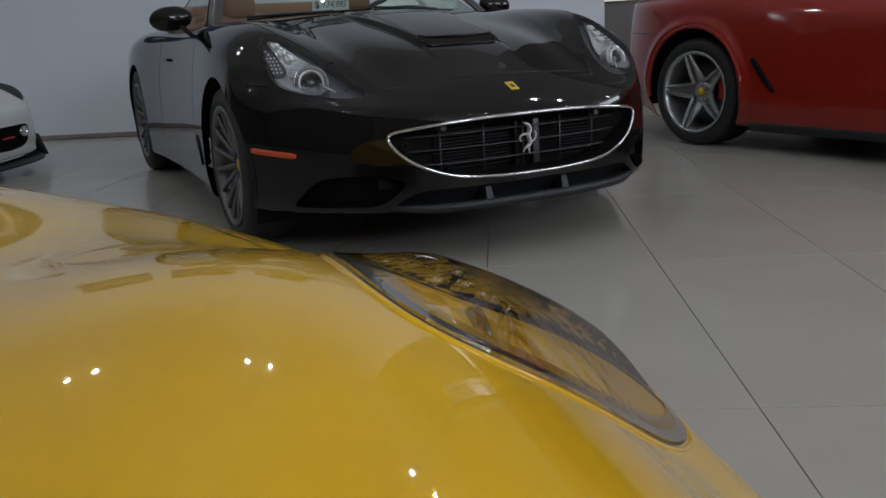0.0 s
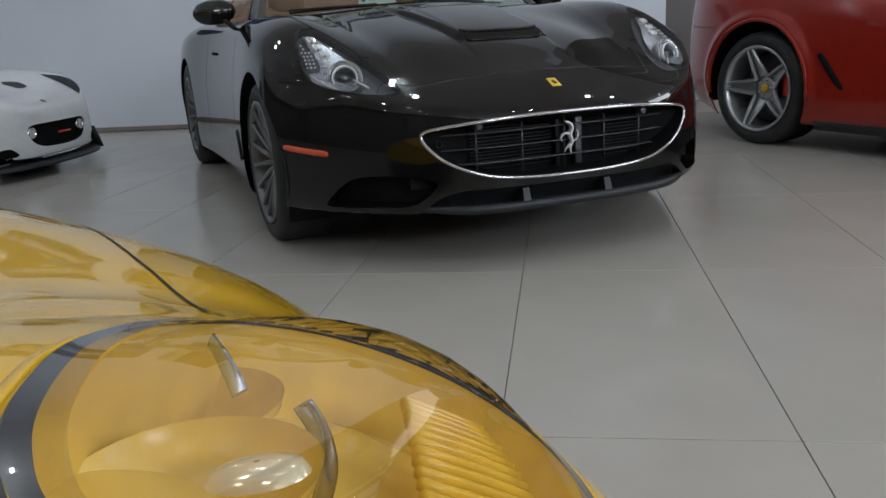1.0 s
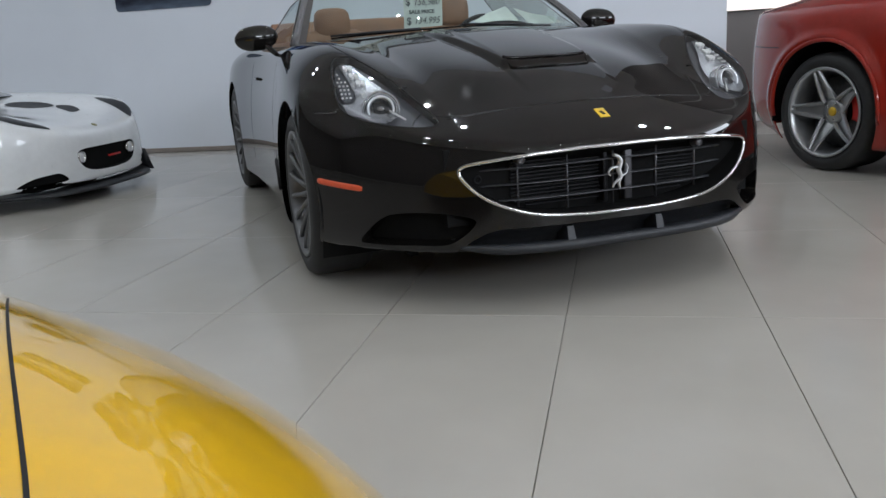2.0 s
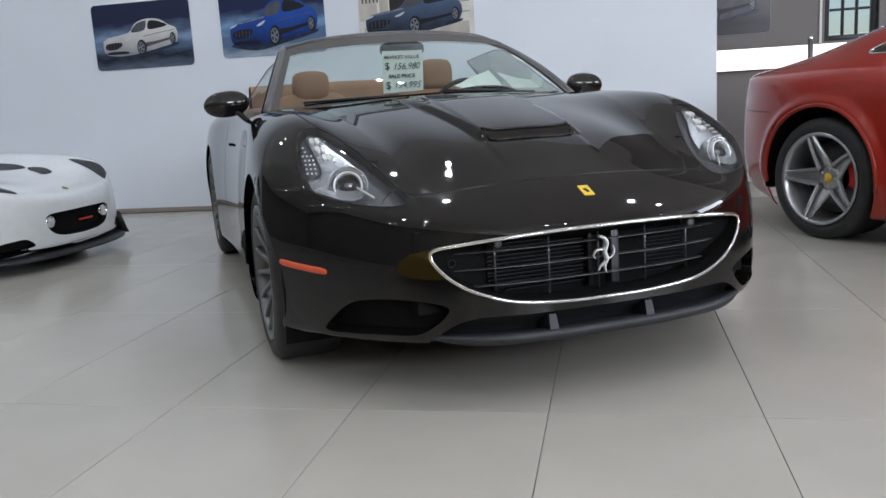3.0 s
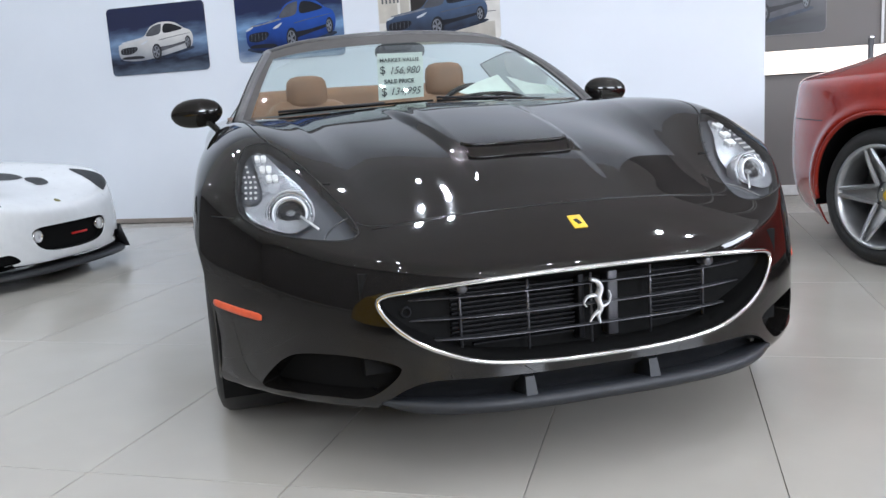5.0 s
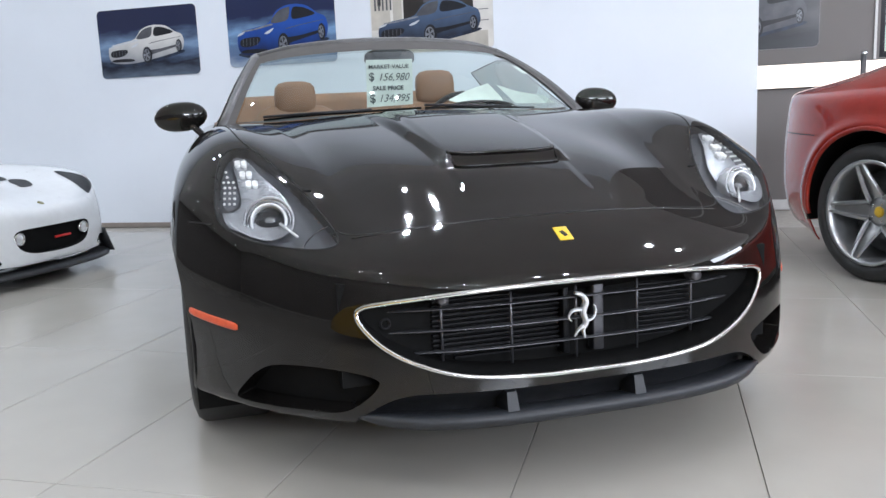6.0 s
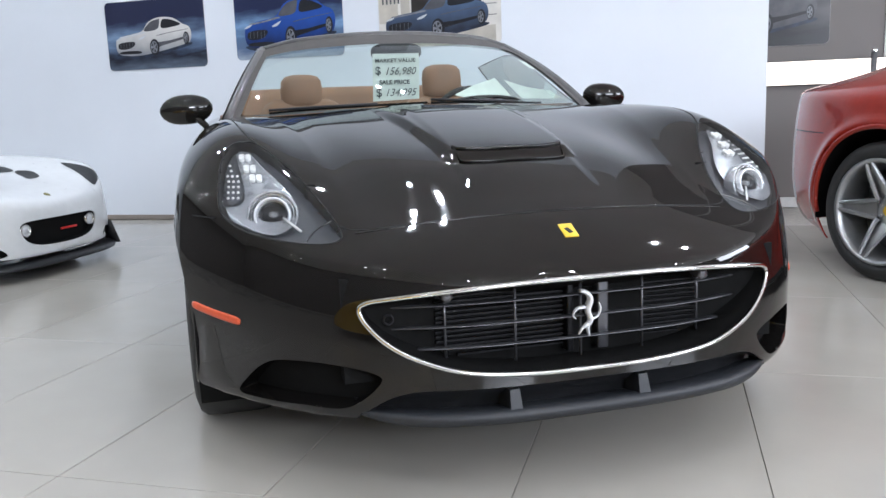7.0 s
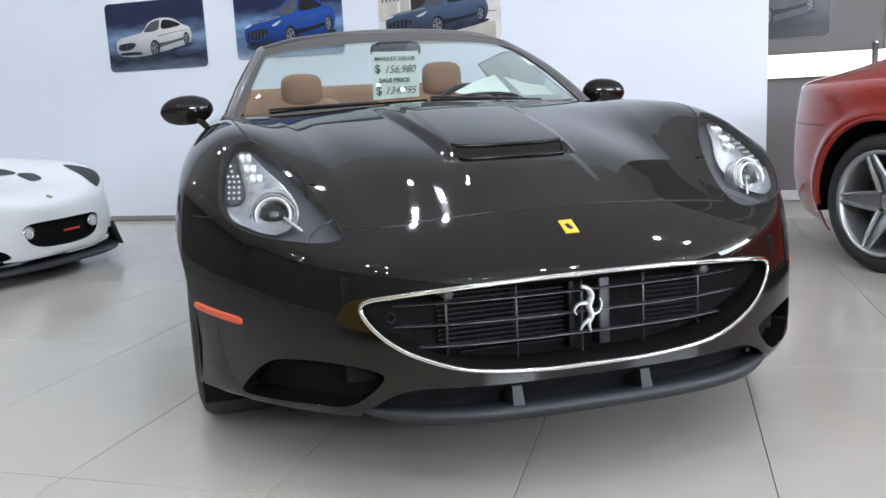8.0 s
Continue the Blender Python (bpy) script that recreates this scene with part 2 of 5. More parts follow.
def piece(name, P, Q, N, keep, mat, parent, label="", thick=0.0, offset=0.0, rows=None):
    """The quads of a skin that keep picks, as a mesh of their own, with an inner face when thick is given."""
    q = Q[keep]
    ids, inv = np.unique(q, return_inverse=True)
    q = inv.reshape(q.shape)
    off = offset[ids, None] if isinstance(offset, np.ndarray) else offset
    p, n = P[ids] + off * N[ids], N[ids]
    if not thick:
        return raw(name, p, q, mat, parent, label, True, n)
    k = len(p)
    e = np.concatenate([q[:, [i, (i + 1) % 4]] for i in range(4)])
    key = np.sort(e, 1)
    _, i1, cnt = np.unique(key, axis=0, return_index=True, return_counts=True)
    rim = e[i1[cnt == 1]]
    walls = np.stack([rim[:, 1], rim[:, 0], rim[:, 0] + 2 * k, rim[:, 1] + 2 * k], 1)
    inner = q[:, ::-1] + 2 * k
    # the rim has points of its own, so that the edge of the panel stays crisp
    wall = np.stack([rim[:, 1] + k, rim[:, 0] + k, rim[:, 0] + 3 * k, rim[:, 1] + 3 * k], 1)
    pp = np.concatenate([p, p, p - thick * n, p - thick * n])
    used = np.unique(np.concatenate([q.ravel(), inner.ravel(), wall.ravel()]))
    remap = np.zeros(len(pp), int)
    remap[used] = np.arange(len(used))
    side = np.zeros((len(pp), 3))
    for w in wall:
        c = np.cross(pp[w[1]] - pp[w[0]], pp[w[3]] - pp[w[0]])
        c = c / (np.linalg.norm(c) + 1e-9)
        for i in w:
            side[i] += c
    side /= np.linalg.norm(side, axis=1)[:, None] + 1e-9
    nn = np.concatenate([n, side[k:2 * k], -n, side[3 * k:]])
    return raw(name, pp[used], [tuple(remap[f]) for f in np.concatenate([q, inner, wall])], mat, parent, label, True, nn[used])


def on_form(F, P, d=(0, 0, 1), lo=-0.5, hi=0.5):
    """Points moved along d onto the surface F = 0."""
    P, d = np.array(P, float), np.array(d, float)
    a, b = np.full(len(P), lo), np.full(len(P), hi)
    for _ in range(36):
        m = (a + b) / 2
        i = F(P + m[:, None] * d) < 0
        a, b = np.where(i, m, a), np.where(i, b, m)
    return P + a[:, None] * d


def strip_on(F, line, width, lift=0.0006, thick=0.0):
    """A flat ribbon of that width along a line on a surface."""
    line = np.array(line, float)
    n = gradient(F, line)
    n /= np.linalg.norm(n, axis=1)[:, None]
    t = np.gradient(line, axis=0)
    s = np.cross(t, n)
    s /= np.linalg.norm(s, axis=1)[:, None] + 1e-9
    a, b = line + s * width / 2 + n * lift, line - s * width / 2 + n * lift
    bm = bmesh.new()
    va, vb = [bm.verts.new(p) for p in a], [bm.verts.new(p) for p in b]
    for i in range(len(va) - 1):
        bm.faces.new((va[i], va[i + 1], vb[i + 1], vb[i]))
    return bm


# -- black car form --
BLACK_AX = (0, .18, .36, .52, .66, .78, .9, 1.0)
BLACK_Y = (-1.05, -.8, -.6, -.4, -.15, .15, .5, 1.2, 2.2, 3.0, 3.7)
BLACK_Z = [[.47, .47, .46, .45, .43, .41, .38, .34],
           [.625, .622, .612, .594, .568, .54, .50, .46],
           [.715, .71, .695, .675, .665, .65, .615, .57],
           [.795, .79, .779, .757, .772, .772, .735, .67],
           [.865, .86, .850, .838, .870, .893, .850, .77],
           [.925, .92, .910, .908, .925, .940, .900, .82],
           [.975, .97, .960, .951, .950, .952, .915, .84],
           [.96, .96, .955, .95, .945, .94, .90, .82],
           [.98, .98, .98, .975, .97, .955, .92, .83],
           [.97, .97, .965, .96, .955, .945, .90, .81],
           [.86, .86, .86, .85, .84, .82, .77, .68]]
black_top = sheet_of(BLACK_AX, BLACK_Y, BLACK_Z)
black_w = spline((-1.0, -.6, -.36, 0, .5, 1.2, 2.0, 2.67, 3.2, 3.7), (.965, .985, 1.0, 1.01, .985, .955, .965, 1.0, .97, .88))


def ramp(t):
    t = np.clip(t, 0, 1)
    return t * t * (3 - 2 * t)


def bonnet_bulge(ax, y):
    """The raised middle of the bonnet behind the air scoop, with soft creases that fade out to the front."""
    edge = .18 + .09 * np.maximum(y + .35, 0)
    ridge = .51 + .13 * (y + .66) + .02 * (y + .66) ** 2
    d = np.sqrt((ax - ridge) ** 2 + .004 ** 2)
    return .004 * np.maximum(0, 1 - d / .10) ** 1.5 * ramp((y + .72) / .15) * (1 - ramp((y - .15) / .4)) + .022 * ramp((y + .392) / .05) * (1 - ramp((ax - edge) / .035)) * (1 - ramp((y - .1) / .5)) \
        + .004 * ramp((y + .62) / .2) * (1 - ramp((ax - .172) / .03))


def black_form(P):
    x, y, z = P.T
    ax = np.abs(x)
    up = np.maximum(z - .45, 0)
    dn = np.maximum(.34 - z, 0)
    side = ax - black_w(y) + .30 * up ** 2 + .45 * dn ** 2
    nose = -.945 + .118 * (ax / .57) ** 3 - y + .9 * np.maximum(z - .40, 0) ** 2 + 1.5 * np.maximum(.25 - z, 0) ** 2
    tail = y - 3.62 + .12 * (ax / .6) ** 3 + .3 * (z - .6) ** 2
    low = .205 - .06 * ramp((y + .5) / .8) - z
    brow = smax(.007, z - black_top(x, y) - bonnet_bulge(ax, y), nose)
    return smax(.016, brow, side, tail, low)
# -- end of forms --

# ---- the room ----


def room_box(name, l0, l1, d0, d1, z0, z1, mat, bevel=0.0, label="", category=""):
    ob = bm_object(name, boxed(l0, l1, d0, d1, z0, z1, bevel), mat, smooth=False)
    ob.matrix_world = ROOM
    return tagged(ob, label, category, kind="structure")


WALL_D, WALL_END, HIGH = 4.17, 1.383, 4.6
room_box("wall_north", -21.2, WALL_END, WALL_D, WALL_D + .16, 0, HIGH, M_WALL)
room_box("wall_west", -21.4, -21.2, -8.2, 5.2, 0, HIGH, M_GREYWALL)
room_box("ceiling", -21.4, 10.2, -8.4, 5.3, HIGH, HIGH + .2, M_CEIL)


def glazed_wall(name, m, length, openings, sill, head, thick):
    """A wall with tall window openings through it."""
    bm = bmesh.new()
    x = 0.0
    for a, b in openings:
        box(bm, x, a, 0, thick, 0, HIGH)
        box(bm, a, b, 0, thick, 0, sill)
        box(bm, a, b, 0, thick, head, HIGH)
        x = b
    box(bm, x, length, 0, thick, 0, HIGH)
    ob = bm_object(name, bm, M_GREYWALL, smooth=False)
    ob.matrix_world = m
    return tagged(ob, kind="structure")


glazed_wall("wall_far", ROOM @ pose(1.0, 4.95, 0), 9.0, [(1.42, 1.88)], 1.275, 3.205, .16)
glazed_wall("wall_south", ROOM @ pose(-21.4, -8.4, 0), 31.6, [(25.8, 29.2)], 2.8, 4.2, .2)
glazed_wall("wall_east", ROOM @ pose(10.2, -8.2, 0, 0, 0, 90), 13.4, [(2.0, 6.0), (8.25, 12.25)], 2.4, 4.2, .2)

# ---- the black car ----


M_ALLOYD = material("grey_alloy", (0.17, 0.172, 0.178), 0.38, 0.7, 0.0, 0.1, 20)


def polar(r, a, y):
    return (r * math.cos(a), y, r * math.sin(a))


def wheel(parent, name, m, radius, width, rim, spokes=5, double=True, cap=M_DARK, caliper=None, depth=.05, alloy=M_ALLOY, slim=1.0):
    """A tyre with its alloy rim; the outer face looks to local -y."""
    w = new(name)
    w.parent, w.matrix_local = parent, m
    N = 72
    prof = [(rim + .004, -width / 2 + .012), (rim + .022, -width / 2), (radius - .055, -width / 2 - .006), (radius - .018, -width / 2 + .006), (radius - .003, -width / 2 + .026),
            (radius, -width / 4), (radius, width / 4), (radius - .003, width / 2 - .026), (radius - .018, width / 2 - .006), (radius - .055, width / 2), (rim, width / 2 - .01)]
    rings = [[polar(r, a, y) for a in np.linspace(0, 2 * math.pi, N, endpoint=False)] for r, y in prof]
    part("tyre", loft(rings), M_RUBBER, w)
    prof = [(rim + .006, -width / 2 + .006), (rim + .008, -width / 2 - .002), (rim - .004, -width / 2 - .004), (rim - .012, -width / 2 + .004), (rim - .022, -width / 2 + .03), (rim - .03, width / 2 - .02), (rim - .03, width / 2 - .015)]
    rings = [[polar(r, a, y) for a in np.linspace(0, 2 * math.pi, N, endpoint=False)] for r, y in prof]
    part("rim", loft(rings), alloy, w)
    y0 = -width / 2 + .012
    for i in range(spokes):
        a0 = 2 * math.pi * i / spokes + math.pi / 2
        for s in ((-1, 1) if double else (0,)):
            a_in, a_out = a0 + s * .30, a0 + s * (.62 - .30 if not double else .0) + s * .06
            a_in, a_out = (a0 + s * .50, a0 + s * .07) if double else (a0, a0)
            pts, rad = [], []
            inner, outer = np.array(polar(.082, a0 + s * .60, 0)), np.array(polar(rim - .012, a0 + s * .065, 0))
            for t in np.linspace(0, 1, 7):
                r = .062 + (rim - .014 - .062) * t
                a = a_in * (1 - t) + a_out * t
                pts.append(polar(r, a, y0 + depth * (1 - t) ** 1.5 * .9))
                if double:
                    pts[-1] = inner + t * (outer - inner) + np.array((0, y0 + depth * (1 - t) ** 1.3 * .9, 0))
                rad.append(.0135 - .0035 * t if double else (.026 - .010 * t + .012 * abs(t - .5)) * slim)
            part("spoke", tube(pts, rad, 6 if double else 8, up=(0, 1, 0)), alloy, w, smooth=not double)
        if double:
            web = []
            for t in np.linspace(0, .97, 6):
                edge = [np.array(polar(.082, a0 + s * .60, 0)) * (1 - t) + np.array(polar(rim - .012, a0 + s * .065, 0)) * t for s in (-1, 1)]
                web.append([edge[0] * (1 - q) + edge[1] * q + np.array((0, y0 + .020 + depth * (1 - t) ** 1.3 * .9, 0)) for q in (0, .33, .67, 1)])
            part("spoke_web", loft(web, False), M_ALLOY, w)
    prof = [(.001, y0 + depth - .006), (.06, y0 + depth - .004), (.078, y0 + depth + .004), (.082, y0 + depth + .03)]
    part("hub", loft([[polar(r, a, y) for a in np.linspace(0, 2 * math.pi, 32, endpoint=False)] for r, y in prof]), M_ALLOY, w)
    prof = [(.001, y0 + depth - .016), (.024, y0 + depth - .016), (.029, y0 + depth - .01), (.029, y0 + depth)]
    part("hub_cap", loft([[polar(r, a, y) for a in np.linspace(0, 2 * math.pi, 28, endpoint=False)] for r, y in prof]), cap, w)
    for i in range(5):
        a = 2 * math.pi * (i + .5) / 5 + math.pi / 2
        c = np.array(polar(.05, a, y0 + depth - .01))
        part("wheel_bolt", tube([c, c + (0, .012, 0)], .008, 6, up=(0, 0, 1)), M_CHROME, w)
    prof = [(.09, .0), (rim - .05, .0), (rim - .05, .028), (.09, .028)]
    part("brake_disc", loft([[polar(r, a, y) for a in np.linspace(0, 2 * math.pi, 48, endpoint=False)] for r, y in prof]), M_DISC, w)
    if caliper:
        ring = [[polar(r, a, y) for r, y in ((rim - .034, -.075), (rim - .115, -.075), (rim - .115, .05), (rim - .034, .05))] for a in np.linspace(-.55, .55, 9)]
        part("brake_caliper", loft(ring, True, True), caliper, w)
    return w


M_DISC = material("brake_steel", (0.10, 0.10, 0.10), 0.4, 0.8, 0.0, 0.2, 60)


def clear(name, tint, gloss=1.0, rough=0.02):
    """A thin clear pane: light passes straight through, with a mirror gloss that grows towards the edge."""
    m = bpy.data.materials.new(name)
    m.use_nodes = True
    nt = m.node_tree
    nt.nodes.clear()
    out, mix = nt.nodes.new("ShaderNodeOutputMaterial"), nt.nodes.new("ShaderNodeMixShader")
    see, shine, fr, mul = nt.nodes.new("ShaderNodeBsdfTransparent"), nt.nodes.new("ShaderNodeBsdfGlossy"), nt.nodes.new("ShaderNodeFresnel"), nt.nodes.new("ShaderNodeMath")
    see.inputs["Color"].default_value = (*tint, 1)
    shine.inputs["Roughness"].default_value = rough
    fr.inputs["IOR"].default_value = 1.5
    mul.operation, mul.use_clamp = "MULTIPLY", True
    mul.inputs[1].default_value = gloss
    nt.links.new(fr.outputs[0], mul.inputs[0])
    nt.links.new(mul.outputs[0], mix.inputs[0])
    nt.links.new(see.outputs[0], mix.inputs[1])
    nt.links.new(shine.outputs[0], mix.inputs[2])
    nt.links.new(mix.outputs[0], out.inputs[0])
    return m


M_GLASS = clear("windscreen_glass", (0.80, 0.90, 0.87))
M_LENS = clear("lamp_lens", (0.93, 0.94, 0.95))
M_SMOKE = material("screen_lining", (0.095, 0.090, 0.088), 0.8, 0.0, 0.0, 0.12, 20, spec=0.2)
M_REDCAL = material("red_caliper", (0.55, 0.02, 0.016), 0.4, 0.0, 0.5, 0.1, 30)
M_CAPYEL = material("yellow_cap", (0.62, 0.40, 0.02), 0.4, 0.0, 0.3, 0.1, 60)


def arch(yc, zc, r):
    return lambda P: np.where(np.abs(P[:, 0]) > .5, np.hypot(P[:, 1] - yc, P[:, 2] - zc) - r, 1.0)



M_BULB = clear("bulb_glass", (0.5, 0.51, 0.53), 2.2)
M_SLOT = material("scoop_black", (0.010, 0.011, 0.015), 0.6, 0.0, 0.0, 0.2, 60, spec=0.25)
M_INTAKE = material("matt_black_mesh", (0.012, 0.013, 0.015), 0.35, 0.2, 0.0, 0.2, 80, 0.3, 400)
M_SMOKE2 = material("smoked_glass", (0.012, 0.013, 0.014), 0.06, 0.0, 1.0)
M_OLIVE = material("olive_badge", (0.16, 0.15, 0.03), 0.35, 0.0, 0.4)
M_TRIM = material("dark_trim", (0.085, 0.084, 0.086), 0.35, 0.0, 0.3, 0.15, 30)
M_SIDEGLASS = clear("side_glass", (0.72, 0.79, 0.77), 0.35)
M_DASH = material("dark_leather", (0.022, 0.021, 0.021), 0.55, 0.0, 0.0, 0.2, 20, 0.3, 300)

black_car = empty("black_car", pose(0, 0, 0), "glossy black open convertible with tan seats and a chrome grille", "car")
M_HOUSING = material("lamp_housing_grey", (0.052, 0.056, 0.064), 0.42, 0.0, 0.2, 0.1, 40)
M_SATIN = material("satin_silver", (0.68, 0.69, 0.71), 0.33, 0.25, 0.5, 0.1, 60)
M_REFL = material("lamp_reflector_silver", (0.42, 0.43, 0.45), 0.24, 0.7, 0.4, 0.22, 60, 0.4, 110)
M_LED = material("lamp_reflector", (0.88, 0.88, 0.85), 0.2, 0.3, 0.8)
M_ORANGE = material("orange_marker", (0.62, 0.085, 0.025), 0.35, 0.0, 0.4, 0.08, 60)
M_GAP = material("panel_gap", (0.009, 0.009, 0.009), 0.8)
M_BARGREY = material("grille_bar", (0.12, 0.12, 0.13), 0.35, 0.7, 0.0, 0.1, 40)
M_LIP = material("splitter_plastic", (0.019, 0.021, 0.025), 0.46, 0.0, 0.0, 0.15, 30, 0.1, 250)
M_FIN = material("radiator_fin", (0.012, 0.012, 0.014), 0.5, 0.5, 0.0, 0.2, 60)
M_GOLD = material("badge_yellow", (0.75, 0.50, 0.03), 0.35, 0.0, 0.5, 0.08, 90)
M_EMBLEM = material("bright_silver_emblem", (0.82, 0.83, 0.85), 0.35, 0.3, 0.6, 0.05, 60)
M_INK = material("black_ink", (0.01, 0.01, 0.01), 0.6)


def front_at(F, xz, depth=0.0):
    """Points on the front of a form at (x, z), let in by depth."""
    p = on_form(F, [(x, -.15, z) for x, z in xz], (0, -1, 0), 0, 1.2)
    n = gradient(F, p)
    n /= np.linalg.norm(n, axis=1)[:, None]
    return p - depth * n


def top_at(F, xy, depth=0.0):
    p = on_form(F, [(x, y, .4) for x, y in xy], (0, 0, 1), 0, 1.2)
    n = gradient(F, p)
    n /= np.linalg.norm(n, axis=1)[:, None]
    return p - depth * n


def both(sd):
    """A cut of the front view, on both sides of the car."""
    return lambda P: np.where(P[:, 1] < .2, sd(np.abs(P[:, 0]), P[:, 2]), 1.0)


def recess_top(ax):
    """Height of the upper edge of the opening above the splitter."""
    return .292 - .072 * (np.maximum(ax - .40, 0) / .17) ** 2.5


lamp_sd, lamp_line = outline([(.812, .873), (.842, .839), (.858, .782), (.864, .726), (.85, .688), (.797, .657), (.717, .64), (.637, .631), (.581, .636), (.568, .658), (.596, .714), (.64, .777), (.691, .831), (.74, .872), (.773, .879)])
arm_sd, arm_line = outline([(.804, .862), (.769, .866), (.727, .819), (.682, .772), (.662, .731), (.672, .690), (.725, .666), (.778, .672), (.845, .684), (.856, .724), (.812, .735), (.795, .759), (.799, .808)])
dot_sd, dot_line = outline([(.822, .848), (.808, .812), (.799, .768), (.811, .745), (.842, .738), (.849, .774), (.843, .817)])
grille_sd, grille_line = outline([(0, .540), (.2, .538), (.365, .529), (.50, .514), (.548, .503), (.560, .486), (.545, .452), (.50, .406), (.43, .367), (.32, .334), (.15, .320), (0, .318),
                                  (-.15, .320), (-.32, .334), (-.43, .367), (-.50, .406), (-.545, .452), (-.560, .486), (-.548, .503), (-.50, .514), (-.365, .529), (-.2, .538)])
scoop_in_sd, _ = outline([(.846, .236), (.822, .285), (.785, .327), (.744, .346), (.667, .352), (.592, .346), (.537, .334), (.519, .316), (.555, .272), (.61, .240), (.70, .236), (.78, .232)])
hood_sd, hood_line = outline([(0, -.692), (.2, -.686), (.38, -.67), (.50, -.657), (.548, -.635), (.572, -.60), (.597, -.507), (.64, -.385), (.691, -.284), (.742, -.202), (.775, -.10), (.792, .08), (.80, .35), (.79, .62),
                              (.70, .60), (.40, .49), (0, .45), (-.40, .49), (-.70, .60), (-.79, .62), (-.80, .35), (-.792, .08), (-.775, -.10), (-.742, -.202), (-.691, -.284), (-.64, -.385), (-.597, -.507), (-.572, -.60), (-.548, -.635), (-.50, -.657), (-.38, -.67), (-.2, -.686)])
cock_sd, _ = outline([(-.74, .74), (-.45, .58), (0, .53), (.45, .58), (.74, .74), (.79, 1.1), (.77, 1.9), (.66, 2.45), (0, 2.6), (-.66, 2.45), (-.77, 1.9), (-.79, 1.1)])
cuts = [arch(0, .335, .385), arch(2.67, .345, .40),
        lambda P: np.where(P[:, 2] > .8, cock_sd(P[:, 0], P[:, 1]), 1.0),
        lambda P: np.where(P[:, 2] > .56, hood_sd(P[:, 0], P[:, 1]), 1.0),
        both(lamp_sd), both(grille_sd), both(scoop_in_sd),
        lambda P: np.where((np.abs(P[:, 0]) < .585) & (P[:, 1] < 0), P[:, 2] - recess_top(np.abs(P[:, 0])), 1.0),
        lambda P: np.where((np.abs(P[:, 0]) > .7) & (P[:, 1] < .2), P[:, 2] - .688, 1.0)]
P, Q, N, ins = skin(black_form, (-1.06, -1.05, .09), (1.06, 3.72, 1.06), (-.35, 3.0), (.30, .55), .0115, cuts)
C = P[Q].mean(1)
hole = ins[0] | ins[1] | ins[2] | ins[4] | ins[5] | ins[6] | ins[7]
hood = ins[3] & ~hole
wing = ~hood & ~hole & (C[:, 1] < .62) & ((C[:, 2] > .688) | (C[:, 1] > 0)) & (np.abs(C[:, 0]) > .55) & (C[:, 1] > -.62)
bumper = ~hood & ~hole & ~wing & (C[:, 1] < .2)
door = ~hood & ~hole & ~wing & ~bumper & (C[:, 1] > .62) & (C[:, 1] < 1.78) & (np.abs(C[:, 0]) > .6) & (C[:, 2] > .27)
rest = ~hood & ~hole & ~wing & ~bumper & ~door
piece("bonnet", P, Q, N, hood, M_BLACK, black_car)
piece("front_bumper", P, Q, N, bumper, M_BLACK, black_car, "", .006)
for sgn in (-1, 1):
    piece("front_wing", P, Q, N, wing & (sgn * C[:, 0] > 0), M_BLACK, black_car)
    piece("door", P, Q, N, door & (sgn * C[:, 0] > 0), M_BLACK, black_car, "", .006)
    side = sgn * C[:, 0] > 0
    lamp = piece("headlamp", P, Q, N, ins[4] & side, M_HOUSING, black_car, "clear headlamp with a projector and small diodes", 0.0, -.034)
    piece("lamp_cover", P, Q, N, ins[4] & side, M_LENS, lamp, "clear plastic cover").visible_shadow = False
    piece("air_intake", P, Q, N, ins[6] & side, M_DARK, black_car, "black recessed intake", 0.0, -.06)
piece("rear_body", P, Q, N, rest, M_BLACK, black_car, "", .006)


def rim_wall(line3, form, depth, mat, parent, name, label=""):
    """The wall of a recess, from its edge inwards."""
    n = gradient(form, line3)
    n /= np.linalg.norm(n, axis=1)[:, None]
    ring = [line3 - d * n for d in np.linspace(0, depth, 4)]
    ring = [np.concatenate([r, r[:1]]) for r in ring]
    return part(name, loft(ring, False), mat, parent, label)


def inlay(name, F, line, project, mat, parent, label="", depth=0.0, step=.012):
    """A plate with a smooth edge, bent to a form, from its outline in plan or front view."""
    line = [tuple(map(float, q)) for q in line]
    n = len(line)
    a = np.array(line)
    sd = outline(line, True, 1)[0]
    gx, gy = np.meshgrid(np.arange(a[:, 0].min(), a[:, 0].max(), step), np.arange(a[:, 1].min(), a[:, 1].max(), step))
    ok = sd(gx.ravel(), gy.ravel()) < -step * .45
    pts = line + [(float(u), float(v)) for u, v in zip(gx.ravel()[ok], gy.ravel()[ok])]
    vs, _, fs, *_ = mathutils.geometry.delaunay_2d_cdt([Vector(q) for q in pts], [], [list(range(n))], 1, 1e-6)
    p = project(F, [tuple(v) for v in vs], depth)
    nn = gradient(F, p)
    nn /= np.linalg.norm(nn, axis=1)[:, None]
    flip = []
    for f in fs:
        f = list(f)
        if np.dot(np.cross(p[f[1]] - p[f[0]], p[f[2]] - p[f[0]]), nn[f[0]]) < 0:
            f = f[::-1]
        flip.append(f)
    return raw(name, p, flip, mat, parent, label, True, nn)


